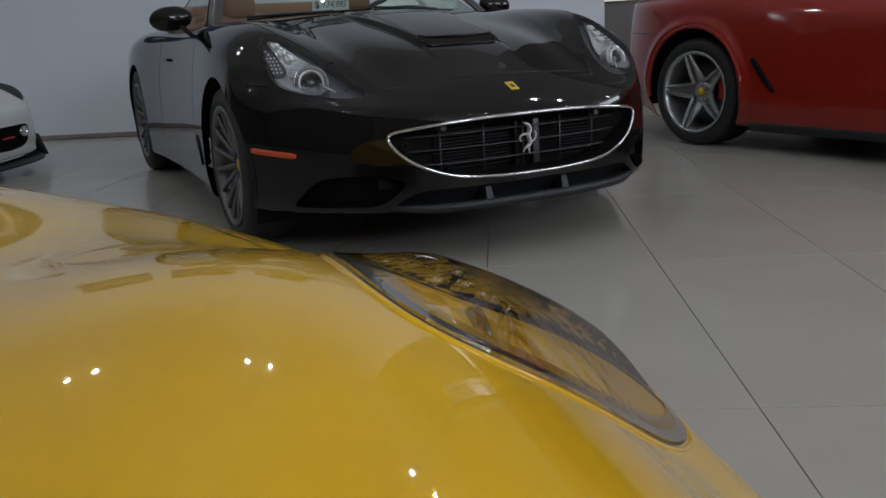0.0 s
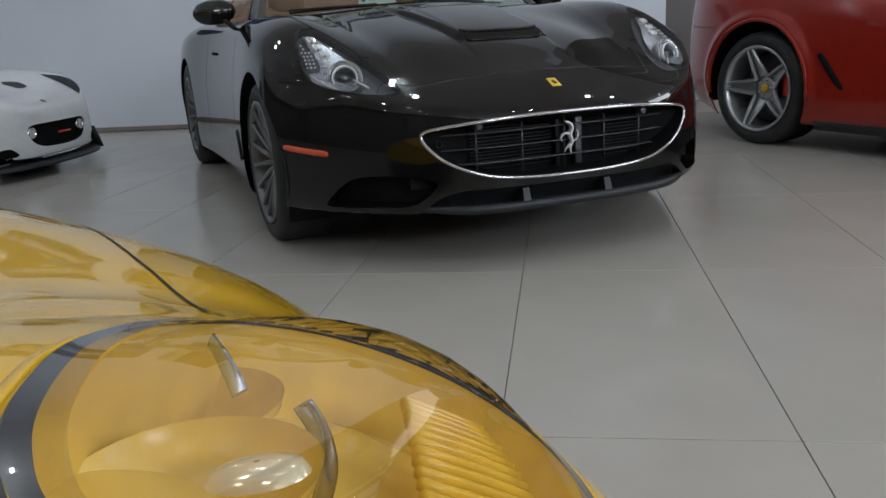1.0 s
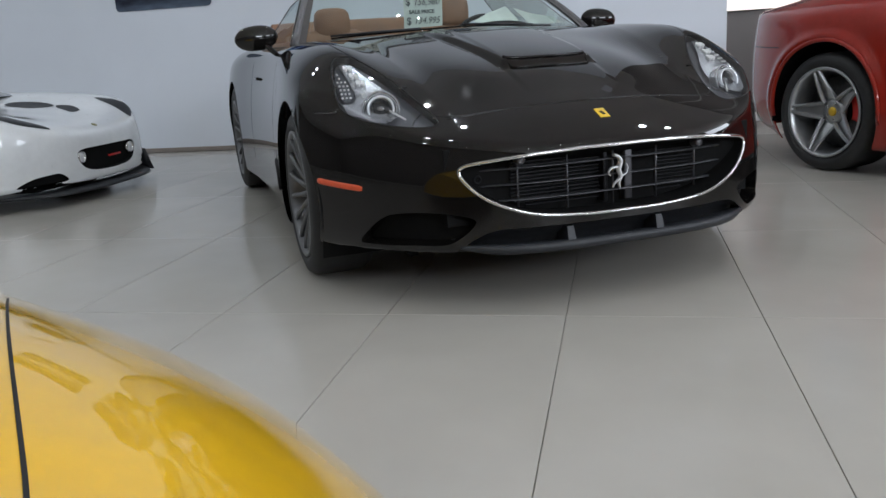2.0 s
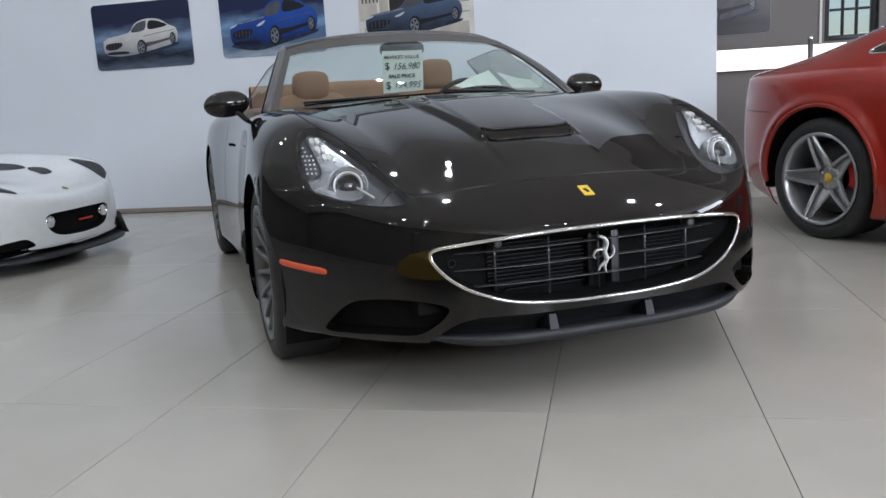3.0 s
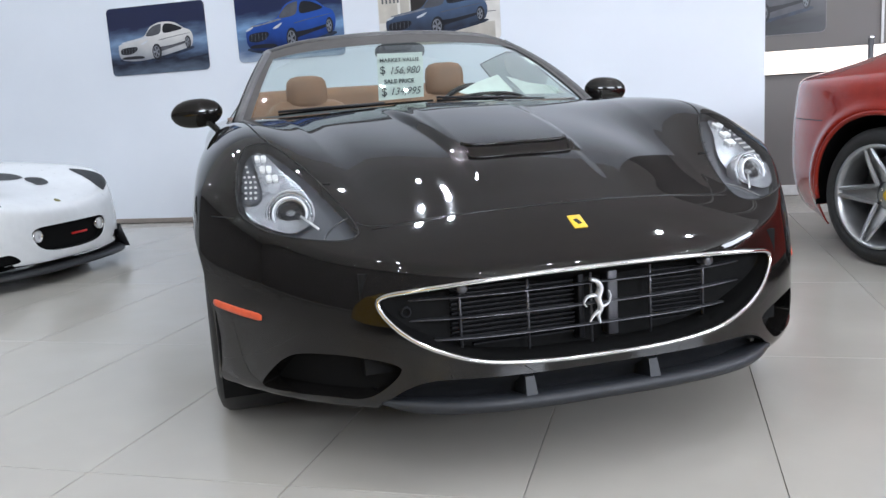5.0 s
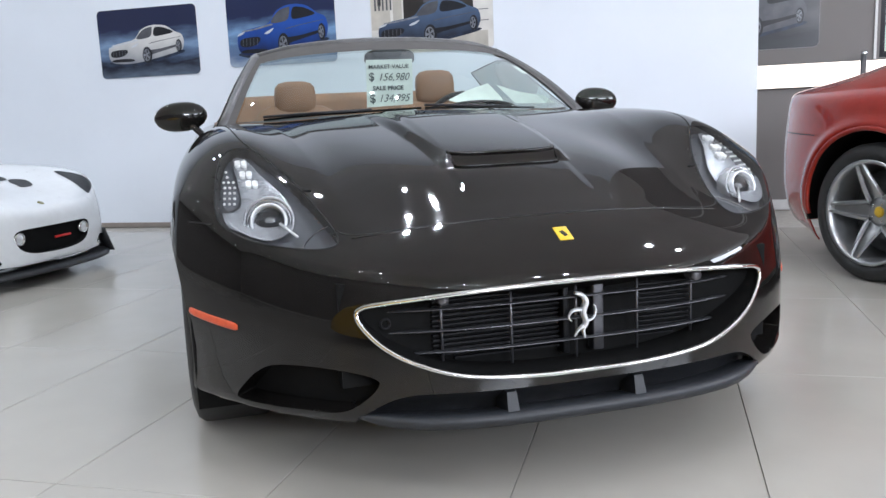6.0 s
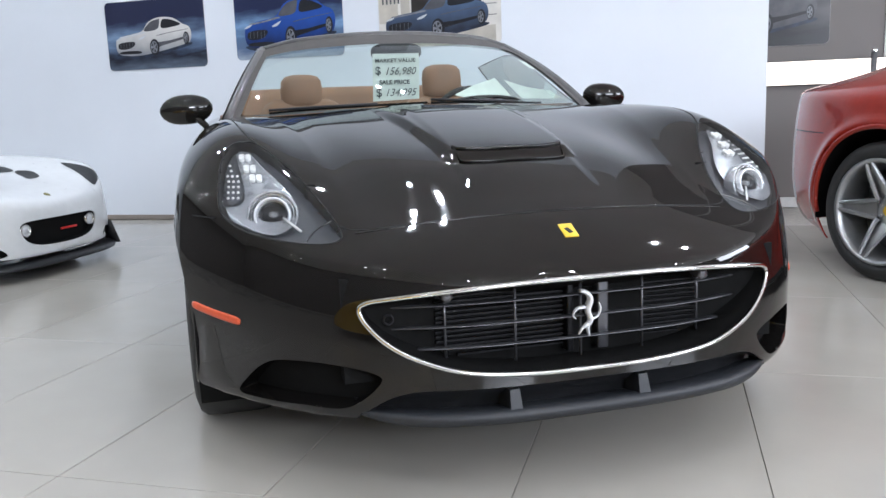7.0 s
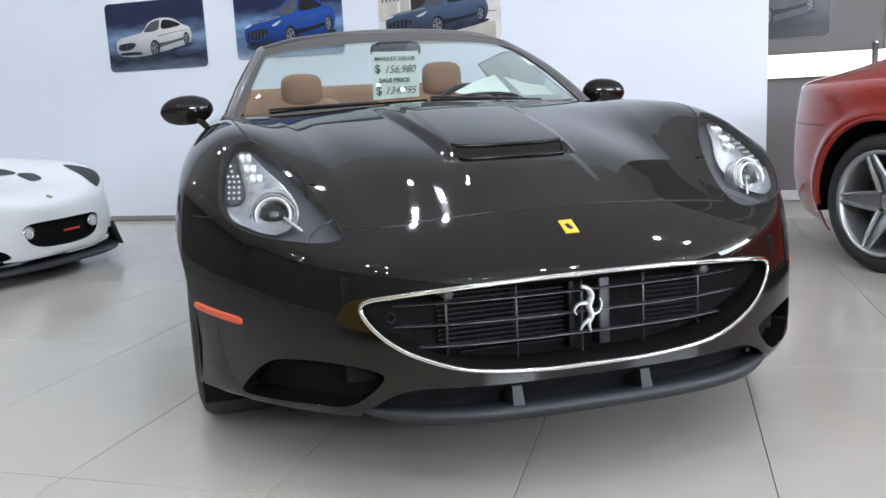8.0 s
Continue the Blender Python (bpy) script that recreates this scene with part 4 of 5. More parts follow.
rm = part("rear_mirror", loft([[(.015 + .122 * w * np.sign(math.cos(a)) * abs(math.cos(a)) ** .6, 1.27 + d, 1.236 + .042 * w * np.sign(math.sin(a)) * abs(math.sin(a)) ** .7) for a in np.linspace(0, 2 * math.pi, 28, endpoint=False)] for w, d in ((.85, -.035), (1, -.025), (1, .0), (.9, .01))], True, True), M_MIRRORGREY, black_car, "dark rear-view mirror")
part("mirror_mount", loft([[(.0 + s * w, y, z) for s in (-1, -.5, .5, 1)] for w, y, z in ((.10, 1.205, 1.312), (.085, 1.20, 1.285), (.06, 1.22, 1.24))], False), M_MIRRORGREY, rm)

# ---- the yellow car in the foreground ----
YEL_X = (0, .288, .48, .624, .749, .864, .979, 1.104)
YEL_Y = (-.6, -.35, -.15, .05, .25, .5, .8, 1.1)
YEL_Z = [[.726, .727, .720, .709, .666, .572, .427, .248],
         [.762, .755, .749, .747, .682, .577, .448, .285],
         [.796, .778, .765, .772, .696, .580, .471, .304],
         [.814, .781, .752, .736, .697, .619, .481, .282],
         [.829, .784, .735, .687, .639, .564, .420, .227],
         [.817, .758, .703, .648, .572, .467, .311, .114],
         [.767, .693, .622, .546, .451, .327, .156, -.052],
         [.678, .590, .499, .410, .301, .152, -.038, -.260]]
yellow_top = sheet_of(YEL_X, YEL_Y, YEL_Z)


def yellow_form(P):
    """Local y points ahead, x to the side, from a point level with the lamps."""
    x, y, z = P.T
    ax = np.abs(x)
    top = yellow_top(x, np.clip(y, -.75, 1.35)) + .02 * np.maximum(-.75 - y, 0)
    top = top + .010 * np.exp(-((ax - .69) / np.where(ax > .69, .06, .10)) ** 2 - ((y - .34) / np.where(y > .34, .2, .09)) ** 2)
    return smax(.012, z - top, ax - 1.0, y - 1.24 + .28 * ax ** 2, -3.0 - y, .13 - z)


yellow_car = empty("yellow_car", pose(-1.53, -3.18, 0, 0, 0, -10) @ pose(-.72, 0, 0), "glossy yellow sports car with large clear oval headlamps", "car")
M_AMBER = material("amber_lens", (0.80, 0.50, 0.05), 0.18, 0.0, 0.6, 0.1, 60)
M_FRIT = material("dark_lens_edge", (0.030, 0.031, 0.034), 0.22, 0.0, 1.0, 0.1, 40)
M_SMOKED = clear("smoked_lens_band", (0.84, 0.84, 0.85), 1.2)
M_LAMPYEL = material("yellow_lamp_inside", (0.80, 0.55, 0.09), 0.25, 0.0, 0.6, 0.08, 30)
M_ARC = material("bright_silver_arc", (0.62, 0.67, 0.76), 0.16, 1.0, 0.0, 0.1, 60)
M_CREAMGLINT = material("painted_cream_glint", (0.80, 0.72, 0.50), 0.14, 0.35, 0.5)
yl_sd, yl_line = outline([(.654, -.040), (.652, -.097), (.656, -.142), (.669, -.171), (.698, -.176), (.745, -.153), (.803, -.105), (.853, -.048), (.874, .006), (.872, .065), (.855, .120), (.828, .165), (.795, .185), (.762, .175), (.735, .147), (.701, .103), (.669, .028)])
cut_lamp = lambda P: np.where(P[:, 2] > .4, yl_sd(np.abs(P[:, 0]), P[:, 1]), 1.0)
cuts = [cut_lamp, lambda P: np.where(np.abs(P[:, 0]) > .6, np.hypot(P[:, 1] + .62, P[:, 2] - .33) - .37, 1.0), lambda P: np.where(np.abs(P[:, 0]) > .6, np.hypot(P[:, 1] + 3.2 - .6, P[:, 2] - .34) - .38, 1.0)]
P, Q, N, ins = skin(yellow_form, (-1.08, -3.1, .12), (1.08, 1.32, 1.0), (-2.4, .55), (.28, .42), .014, cuts)
C = P[Q].mean(1)
shut = spline((.135, .185, .29, .425, .75, 1.1), (.690, .676, .64, .59, .47, .34))
inside_hood = (np.abs(C[:, 0]) < shut(np.clip(C[:, 1], .135, 1.1))) & (C[:, 1] > -1.0) & (C[:, 2] > .35)
inside_hood |= (np.abs(C[:, 0]) < .63) & (C[:, 1] <= .135) & (C[:, 1] > -1.0) & (C[:, 2] > .35)
gone = ins[0] | ins[1] | ins[2]
piece("bonnet", P, Q, N, inside_hood & ~gone, M_YELLOW, yellow_car)
piece("body", P, Q, N, ~inside_hood & ~gone, M_YELLOW, yellow_car)


def ytop(xy, depth=0.0):
    return top_at(yellow_form, xy, depth)


for sgn in (-1, 1):
    side = sgn * C[:, 0] > 0
    lamp = piece("headlamp", P, Q, N, ins[0] & side, M_LAMPYEL, yellow_car, "clear oval headlamp with a yellow inside", 0.0, -.055)
    deep = ramp(np.clip(-cut_lamp(P) / .055, 0, 1))
    cover = piece("lamp_cover", P, Q, N, ins[0] & side, M_LENS, lamp, "clear bulging plastic cover", 0.0, .001 + .013 * deep)
    cover.visible_shadow = False
    # the dark edge of the cover, and a paler smoked band inside it
    ring = np.array(yl_line)[:, :2]
    inward = np.roll(ring, -1, axis=0) - np.roll(ring, 1, axis=0)
    inward = np.stack([inward[:, 1], -inward[:, 0]], 1) / np.linalg.norm(inward, axis=1)[:, None]
    inward *= -np.sign(((ring - ring.mean(0)) * inward).sum())
    for name, widths, mat, text in (("cover_edge", (.0, .002, .004, .0065), M_FRIT, "dark edge of the cover"), ("cover_band", (.0065, .010, .0135), M_SMOKED, "smoked band of the cover")):
        band = [ytop([(sgn * x, y) for x, y in ring + w * inward], -.0022 - .013 * float(ramp(w / .055))) for w in widths]
        part(name, loft([np.concatenate([b, b[:1]]) for b in band], False), mat, lamp, text).visible_shadow = False
    line = ytop([(sgn * x, y) for x, y in yl_line])
    rim_wall(line, yellow_form, .056, M_LAMPYEL, lamp, "lamp_wall")
    part("lamp_seal", tube(line, .0010, 6, True), M_HOUSING, lamp)
    part("lamp_bead", tube(ytop([(sgn * (.76 + (x - .76) * 1.035), y * 1.02) for x, y in yl_line], .0004), .0026, 8, True, .6), M_YELLOW, lamp, "raised yellow lip")
    # two bowls, each with a bright silver edge that dips into the lamp
    for cx, cy, r, edge in ((.690, .060, .045, ((.692, .070, .008), (.699, .060, .014), (.707, .050, .022), (.712, .045, .028))), (.705, -.045, .050, ((.733, -.026, .005), (.744, -.028, .014), (.752, -.034, .026), (.756, -.040, .044)))):
        rows = smooth_line([ytop([(sgn * x, y)], d)[0] for x, y, d in edge], 5)
        ring = part("lamp_ring", tube(rows, .0044, 8, False, .22, (0, 1, .2)), M_ARC, lamp, "bright silver lamp ring")
        c = ytop([(sgn * cx, cy)], .040)[0]
        part("lamp_bowl", loft([[c + np.array([sgn * q * math.cos(a), q * math.sin(a) * .95, h]) for a in np.linspace(0, 2 * math.pi, 28, endpoint=False)] for q, h in ((r, .002), (r * .96, -.004), (r * .8, -.014), (r * .5, -.022), (.002, -.026))]), M_LAMPYEL, ring)
    # cream disc that stands in for a bright reflection on the glossy inside
    c = ytop([(sgn * .724, -.055)], .024)[0]
    part("reflector", loft([[c + np.array([sgn * q * 1.25 * math.cos(a), q * .75 * math.sin(a), h]) for a in np.linspace(0, 2 * math.pi, 22, endpoint=False)] for q, h in ((.016, -.004), (.014, .000), (.008, .002), (.001, .0025))]), M_CREAMGLINT, lamp, "cream disc standing in for a reflection")
    # amber ribbed lens along the outer edge
    for k in range(17):
        t = k / 16
        y = -.085 + .155 * t
        x0, x1 = .782 + .012 * t, min(.850, .800 + .105 * t) - .018 * max(0, t - .6)
        rib = ytop([(sgn * x, y + .012 * (x - .79) / .03) for x in np.linspace(x0, x1, 6)], .016)
        part("amber_rib", tube(rib, .0036, 6), M_AMBER, lamp)

# shut line between bonnet and wing
yy = np.concatenate([[.142], np.linspace(.165, 1.05, 40)])
for sgn in (-1, 1):
    part("panel_gap", strip_on(yellow_form, ytop([(sgn * float(shut(y)), y) for y in yy[1:]]), .0032), M_GAP, yellow_car)
    part("panel_gap", strip_on(yellow_form, ytop([(sgn * x, y) for x, y in ((.676, .190), (.680, .176), (.688, .163), (.692, .149))]), .003), M_GAP, yellow_car)
for sgn in (-1, 1):
    for y, r in ((-.62, .335), (-2.6 - .0, .345)):
        wheel(yellow_car, "wheel", pose(sgn * .85, y, r) @ pose(0, 0, 0, 0, 0, 90 if sgn > 0 else -90), r, .24, .245, 5, True, M_CAPYEL)
part("cabin", loft([[(w * .66 * math.cos(a), y, .74 + h * abs(math.sin(a)) ** .7) for a in np.linspace(0, math.pi, 25)] for y, w, h in ((-.98, 1.05, .03), (-1.2, 1.04, .22), (-1.5, 1.0, .40), (-1.9, .96, .46), (-2.3, .95, .40), (-2.9, .98, .06))], False), M_SMOKE2, yellow_car, "dark glass cabin")
part("floor_pan", boxed(-.6, .6, -2.9, .7, .12, .2), M_DARK, yellow_car)

# ---- the white car beside the wall ----
white_top = sheet_of((0, .3, .55, .72, .85, .95), (-1.0, -.7, -.4, 0, .4, .8),
                     [[.36, .36, .36, .35, .33, .30], [.50, .51, .525, .53, .49, .42], [.57, .585, .625, .645, .63, .55], [.62, .635, .685, .71, .69, .61], [.66, .67, .71, .735, .71, .62], [.74, .74, .75, .745, .71, .62]])


def white_form(P):
    x, y, z = P.T
    ax = np.abs(x)
    side = ax - .885 + .25 * np.maximum(z - .5, 0) ** 2
    nose = -.80 + .072 * (ax / .5) ** 3 - y + .6 * np.maximum(z - .3, 0) ** 2
    return smax(.018, z - white_top(x, y), side, nose, y - 3.0, .125 - z)


white_car = empty("white_car", ROOM @ pose(-3.95, 1.70, 0, 0, 0, 90), "white low sports car with black bonnet vents beside the wall", "car")
mouth_pts = [(0, .362), (.2, .362), (.30, .358), (.345, .335), (.345, .295), (.30, .235), (.2, .203), (0, .192)]
mouth_sd, mouth_line = outline(mouth_pts + [(-x, z) for x, z in mouth_pts[-2:0:-1]])
low_sd, low_line = outline([(.735, .158), (.66, .206), (.56, .222), (.49, .220), (.440, .172), (.53, .158), (.62, .155)])
eye_sd, eye_line = outline([(.665, -.28), (.71, -.38), (.715, -.48), (.685, -.55), (.61, -.62), (.52, -.672), (.47, -.69), (.485, -.635), (.53, -.55), (.575, -.45), (.615, -.35)])
vent_a_sd, va_line = outline([(.366, -.142), (.395, -.20), (.39, -.27), (.33, -.365), (.27, -.375), (.235, -.35), (.27, -.28), (.31, -.19)])
vent_b_sd, vb_line = outline([(.40, .27), (.43, .14), (.418, .005), (.365, -.12), (.30, -.10), (.245, .0), (.262, .16), (.32, .28)])


def plan(sd):
    return lambda P: np.where(P[:, 2] > .42, sd(np.abs(P[:, 0]), P[:, 1]), 1.0)


cuts = [both(mouth_sd), both(low_sd), lambda P: np.where(np.abs(P[:, 0]) > .6, np.hypot(P[:, 1] - .03, P[:, 2] - .30) - .345, 1.0)]
P, Q, N, ins = skin(white_form, (-1.0, -.95, .10), (1.0, 3.1, .95), (-.3, 2.5), (.25, .40), .017, cuts)
C = P[Q].mean(1)
piece("body", P, Q, N, ~(ins[0] | ins[1] | ins[2]), M_WHITE, white_car, "", .008)
piece("mouth", P, Q, N, ins[0], M_DARK, white_car, "dark front intake", 0.0, -.05)
rim_wall(front_at(white_form, mouth_line), white_form, .052, M_DARK, white_car, "mouth_wall")
for sgn in (-1, 1):
    side = sgn * C[:, 0] > 0
    piece("side_intake", P, Q, N, ins[1] & side, M_DARK, white_car, "", 0.0, -.03)
    inlay("headlamp", white_form, [(sgn * x, y) for x, y in eye_line], top_at, M_PLASTIC, white_car, "smoked dark headlamp", -.002, .02)
    inlay("bonnet_vent", white_form, [(sgn * x, y) for x, y in va_line], top_at, M_PLASTIC, white_car, "black bonnet vent", -.002, .02)
    inlay("bonnet_vent", white_form, [(sgn * x, y) for x, y in vb_line], top_at, M_PLASTIC, white_car, "black bonnet vent", -.002, .02)
    p = front_at(white_form, [(sgn * .298, .305)], .018)[0]
    lampw = part("driving_lamp", loft([[p + np.array(polar(r, a, h)) for a in np.linspace(0, 6.2832, 24, endpoint=False)] for r, h in ((.030, .02), (.034, -.006), (.038, -.008), (.040, .02))]), M_CHROME, white_car, "round driving lamp")
    part("lamp_glass", loft([[p + np.array(polar(r, a, h)) for a in np.linspace(0, 6.2832, 24, endpoint=False)] for r, h in ((.031, .004), (.022, -.002), (.001, -.006))]), M_SATIN, lampw)
part("red_bar", boxed(.02, .17, -.765, -.755, .268, .282, .003), M_REDCAL, white_car, "small red bar in the intake")
bp = top_at(white_form, [(0, -.70)])[0]
bd = part("nose_badge", loft([[bp + np.array([.022 * r * math.cos(a), .022 * r * math.sin(a), h + .012 * r * math.sin(a)]) for a in np.linspace(0, 6.2832, 20, endpoint=False)] for r, h in ((1, 0), (.9, .003), (.01, .003))]), M_OLIVE, white_car, "small olive round badge")
nose = front_at(white_form, [(x, .16) for x in np.linspace(-.82, .82, 41)])
rings = []
for p in nose:
    e = max(0, abs(p[0]) - .6) / .22
    rings.append([(p[0], p[1] - .050 + .05 * e, .075 + .02 * e), (p[0], p[1] - .055 + .05 * e, .086 + .02 * e), (p[0], p[1] + .0, .108), (p[0], p[1] + .10, .108), (p[0], p[1] + .10, .075)])
sp = part("front_splitter", loft(rings, True, True), M_PLASTIC, white_car, "black front splitter")
for sgn in (1,):
    x = sgn * .60
    y = float(np.interp(x, np.linspace(-.82, .82, 41), nose[:, 1]))
    part("splitter_end", loft([[(x + sgn * .06, y - .04, .08), (x + sgn * .075, y - .04, .08), (x + sgn * .10, y + .10, .08), (x + sgn * .085, y + .10, .08)], [(x + sgn * .02, y - .01, .25), (x + sgn * .03, y - .01, .25), (x + sgn * .06, y + .06, .25), (x + sgn * .05, y + .06, .25)]], True, True), M_PLASTIC, sp)
for sgn in (-1, 1):
    for y in (.03, 2.35):
        wheel(white_car, "wheel", pose(sgn * .76, y, .305) @ pose(0, 0, 0, 0, 0, 90 if sgn > 0 else -90), .305, .20, .215, 5, True, M_DARK)
    part("wheel_house", loft([[(sgn * x, .03 + .36 * math.cos(a), .30 + .36 * math.sin(a)) for a in np.linspace(-.5, math.pi + .5, 21)] for x in (.86, .55)], False), M_DARK, white_car)
part("floor_pan", boxed(-.55, .55, -.55, 2.9, .10, .16), M_DARK, white_car)
part("cabin", loft([[(w * .60 * math.cos(a), y, .72 + h * abs(math.sin(a)) ** .6) for a in np.linspace(0, math.pi, 25)] for y, w, h in ((.42, 1.05, .0), (.7, 1.04, .16), (1.05, .98, .36), (1.5, .92, .42), (2.1, .9, .34), (2.8, .95, .04))], False), M_SMOKE2, white_car, "dark glass cabin")

# ---- the red coupe ----
red_top = sheet_of((0, .4, .7, .85, .95, 1.05), (-1.0, 0, .7, 1.3, 2.0, 2.75, 3.3, 3.8),
                   [[.6, .6, .58, .55, .5, .45], [.85, .84, .84, .82, .74, .65], [.97, .96, .92, .87, .80, .72], [1.30, 1.25, 1.02, .90, .83, .75], [1.36, 1.31, 1.08, .96, .88, .79], [1.28, 1.25, 1.09, 1.01, .94, .82], [1.10, 1.09, 1.03, .98, .92, .80], [.99, .99, .96, .91, .85, .7]])


def red_form(P):
    x, y, z = P.T
    ax = np.abs(x)
    flare = .022 * np.exp(-((np.hypot(y - 2.78, z - .37) - .445) / .035) ** 2) * ramp((z - .2) / .2)
    side = ax - .985 - flare + .22 * np.maximum(z - .55, 0) ** 2 + .3 * np.maximum(.4 - z, 0) ** 2 + .55 * np.maximum(y - 2.95, 0) ** 2 + 1.0 * np.maximum(.5 - z, 0) ** 2 * ramp((y - 3.0) / .4)
    tail = y - 3.78 + .07 * (ax / .6) ** 3 + .35 * (z - .65) ** 2
    return smax(.02, z - red_top(x, y), side, -1.0 - y + .2 * ax ** 2, tail, .15 + .06 * ramp((y - 3.1) / .5) - z)


M_TAIL = material("tail_lamp_red", (0.30, 0.01, 0.008), 0.12, 0.0, 1.0)
red_car = empty("red_car", pose(3.522, -1.975, 0, 0, 0, 4), "glossy red coupe with silver five-spoke alloy wheels", "car")
win_sd, win_line = outline([(2.63, 1.075), (2.3, 1.06), (1.6, 1.035), (1.15, 1.03), (1.3, 1.10), (1.6, 1.205), (2.0, 1.245), (2.35, 1.21), (2.55, 1.14)])
cuts = [lambda P: np.where(np.abs(P[:, 0]) > .5, np.hypot(P[:, 1] - 2.78, P[:, 2] - .37) - .425, 1.0),
        lambda P: np.where(np.abs(P[:, 0]) > .5, np.hypot(P[:, 1] - 0, P[:, 2] - .35) - .40, 1.0),
        lambda P: np.where((np.abs(P[:, 0]) > .3) & (P[:, 2] > .98), win_sd(P[:, 1], P[:, 2]), 1.0)]
P, Q, N, ins = skin(red_form, (-1.12, -1.08, .12), (1.12, 3.88, 1.45), (-.3, 3.1), (.35, .8), .021, cuts)
C = P[Q].mean(1)
bump = (C[:, 1] > 3.1) & (C[:, 2] < .76)
gone = ins[0] | ins[1] | ins[2]
piece("body", P, Q, N, ~gone & ~bump, M_RED, red_car, "", .008)
piece("rear_bumper", P, Q, N, ~gone & bump, M_RED, red_car, "", .008)
for sgn in (-1, 1):
    win = piece("side_window", P, Q, N, ins[2] & (sgn * C[:, 0] > 0), M_SMOKE2, red_car, "dark side window", 0.0, -.004)
    wl = on_form(red_form, [(0, y, z) for y, z in win_line], (sgn, 0, 0), 0, 1.3)
    part("window_trim", tube(wl, .007, 6, True), M_CHROME, win, "bright window trim")
    g = on_form(red_form, [(0, y, .755 + .02 * (y - 3.15)) for y in np.linspace(3.15, 3.55, 12)], (sgn, 0, 0), 0, 1.3)
    part("panel_gap", strip_on(red_form, g, .005), M_GAP, red_car)
    # slanting vent ahead of the rear wheel
    s = on_form(red_form, [(0, y, z) for y, z in smooth_line([(2.285, .585), (2.25, .55), (2.17, .45), (2.105, .382)], 5)], (sgn, 0, 0), 0, 1.3)
    part("side_vent", tube(s, [.010, .014, .017, .019, .020, .021, .021, .021, .021, .021, .020, .019, .017, .015, .012, .008], 8, False, .5, (sgn, 0, 0)), M_DARK, red_car, "slanting black vent")
    for y in (1.05, 2.28):
        g = on_form(red_form, [(0, y - .1 * (z - .3) * (1 if y < 2 else -.5), z) for z in np.linspace(.28, .98, 22)], (sgn, 0, 0), 0, 1.3)
        if y < 2:
            part("panel_gap", strip_on(red_form, g, .005), M_GAP, red_car)
    t0 = on_form(red_form, [(sgn * .40, 2.6, .84)], (0, 1, 0), 0, 2)[0]
    tl = part("tail_lamp", loft([[t0 + np.array([r * math.cos(a), h, r * math.sin(a)]) for a in np.linspace(0, 6.2832, 28, endpoint=False)] for r, h in ((.080, -.06), (.080, -.004), (.065, .002), (.04, .005), (.001, .006))]), M_TAIL, red_car, "round red tail lamp")
    part("lamp_ring", loft([[t0 + np.array([r * math.cos(a), h, r * math.sin(a)]) for a in np.linspace(0, 6.2832, 28, endpoint=False)] for r, h in ((.081, -.06), (.083, .004), (.090, .002), (.092, -.06))]), M_RED, tl)
    sl = on_form(red_form, [(0, y, .19) for y in np.linspace(.45, 2.3, 16)], (sgn, 0, 0), 0, 1.3)
    part("sill", tube(sl + np.array([-sgn * .03, 0, -.02]), .035, 8, False, 1.2), M_PLASTIC, red_car)
    for y, r in ((0, .345), (2.765, .36)):
        wheel(red_car, "wheel", pose(sgn * (.965 - .1525), y, r) @ pose(0, 0, 0, 0, 0, 90 if sgn > 0 else -90) @ pose(0, 0, 0, 0, -16, 0), r, .305, .268, 5, True, M_CAPYEL, M_REDCAL, .075)
        part("wheel_house", loft([[(sgn * x, y + .43 * math.cos(a), .37 + .43 * math.sin(a)) for a in np.linspace(-.2, math.pi + .2, 23)] for x in (.955, .58)], False), M_DARK, red_car)
        lip = on_form(red_form, [(0, y + (.425 if y else .40) * math.cos(a), (.37 if y else .35) + (.425 if y else .40) * math.sin(a)) for a in np.linspace(-.12, math.pi + .12, 41)], (sgn, 0, 0), 0, 1.3)
        part("arch_lip", tube(lip, .013, 8), M_RED, red_car)
        part("wheel_house_back", boxed(min(sgn * .57, sgn * .6), max(sgn * .57, sgn * .6), y - .43, y + .43, .14, .80), M_DARK, red_car)
part("floor_pan", boxed(-.6, .6, -.8, 3.4, .15, .2), M_DARK, red_car)

# ---- posters on the white wall ----


def rounded(w, h, r, steps=6):
    """The outline of a rectangle with rounded corners, round its middle."""
    out = []
    for cx, cz, a0 in ((w / 2 - r, h / 2 - r, 0), (-w / 2 + r, h / 2 - r, 90), (-w / 2 + r, -h / 2 + r, 180), (w / 2 - r, -h / 2 + r, 270)):
        out += [(cx + r * math.cos(radians(a0 + 90 * k / steps)), cz + r * math.sin(radians(a0 + 90 * k / steps))) for k in range(steps + 1)]
    return out


def slab(pts, y0, y1):
    """A flat plate in the x-z plane, from y0 (front) to y1 (back)."""
    return loft([[(x, y0, z) for x, z in pts], [(x, y1, z) for x, z in pts]], True, True)


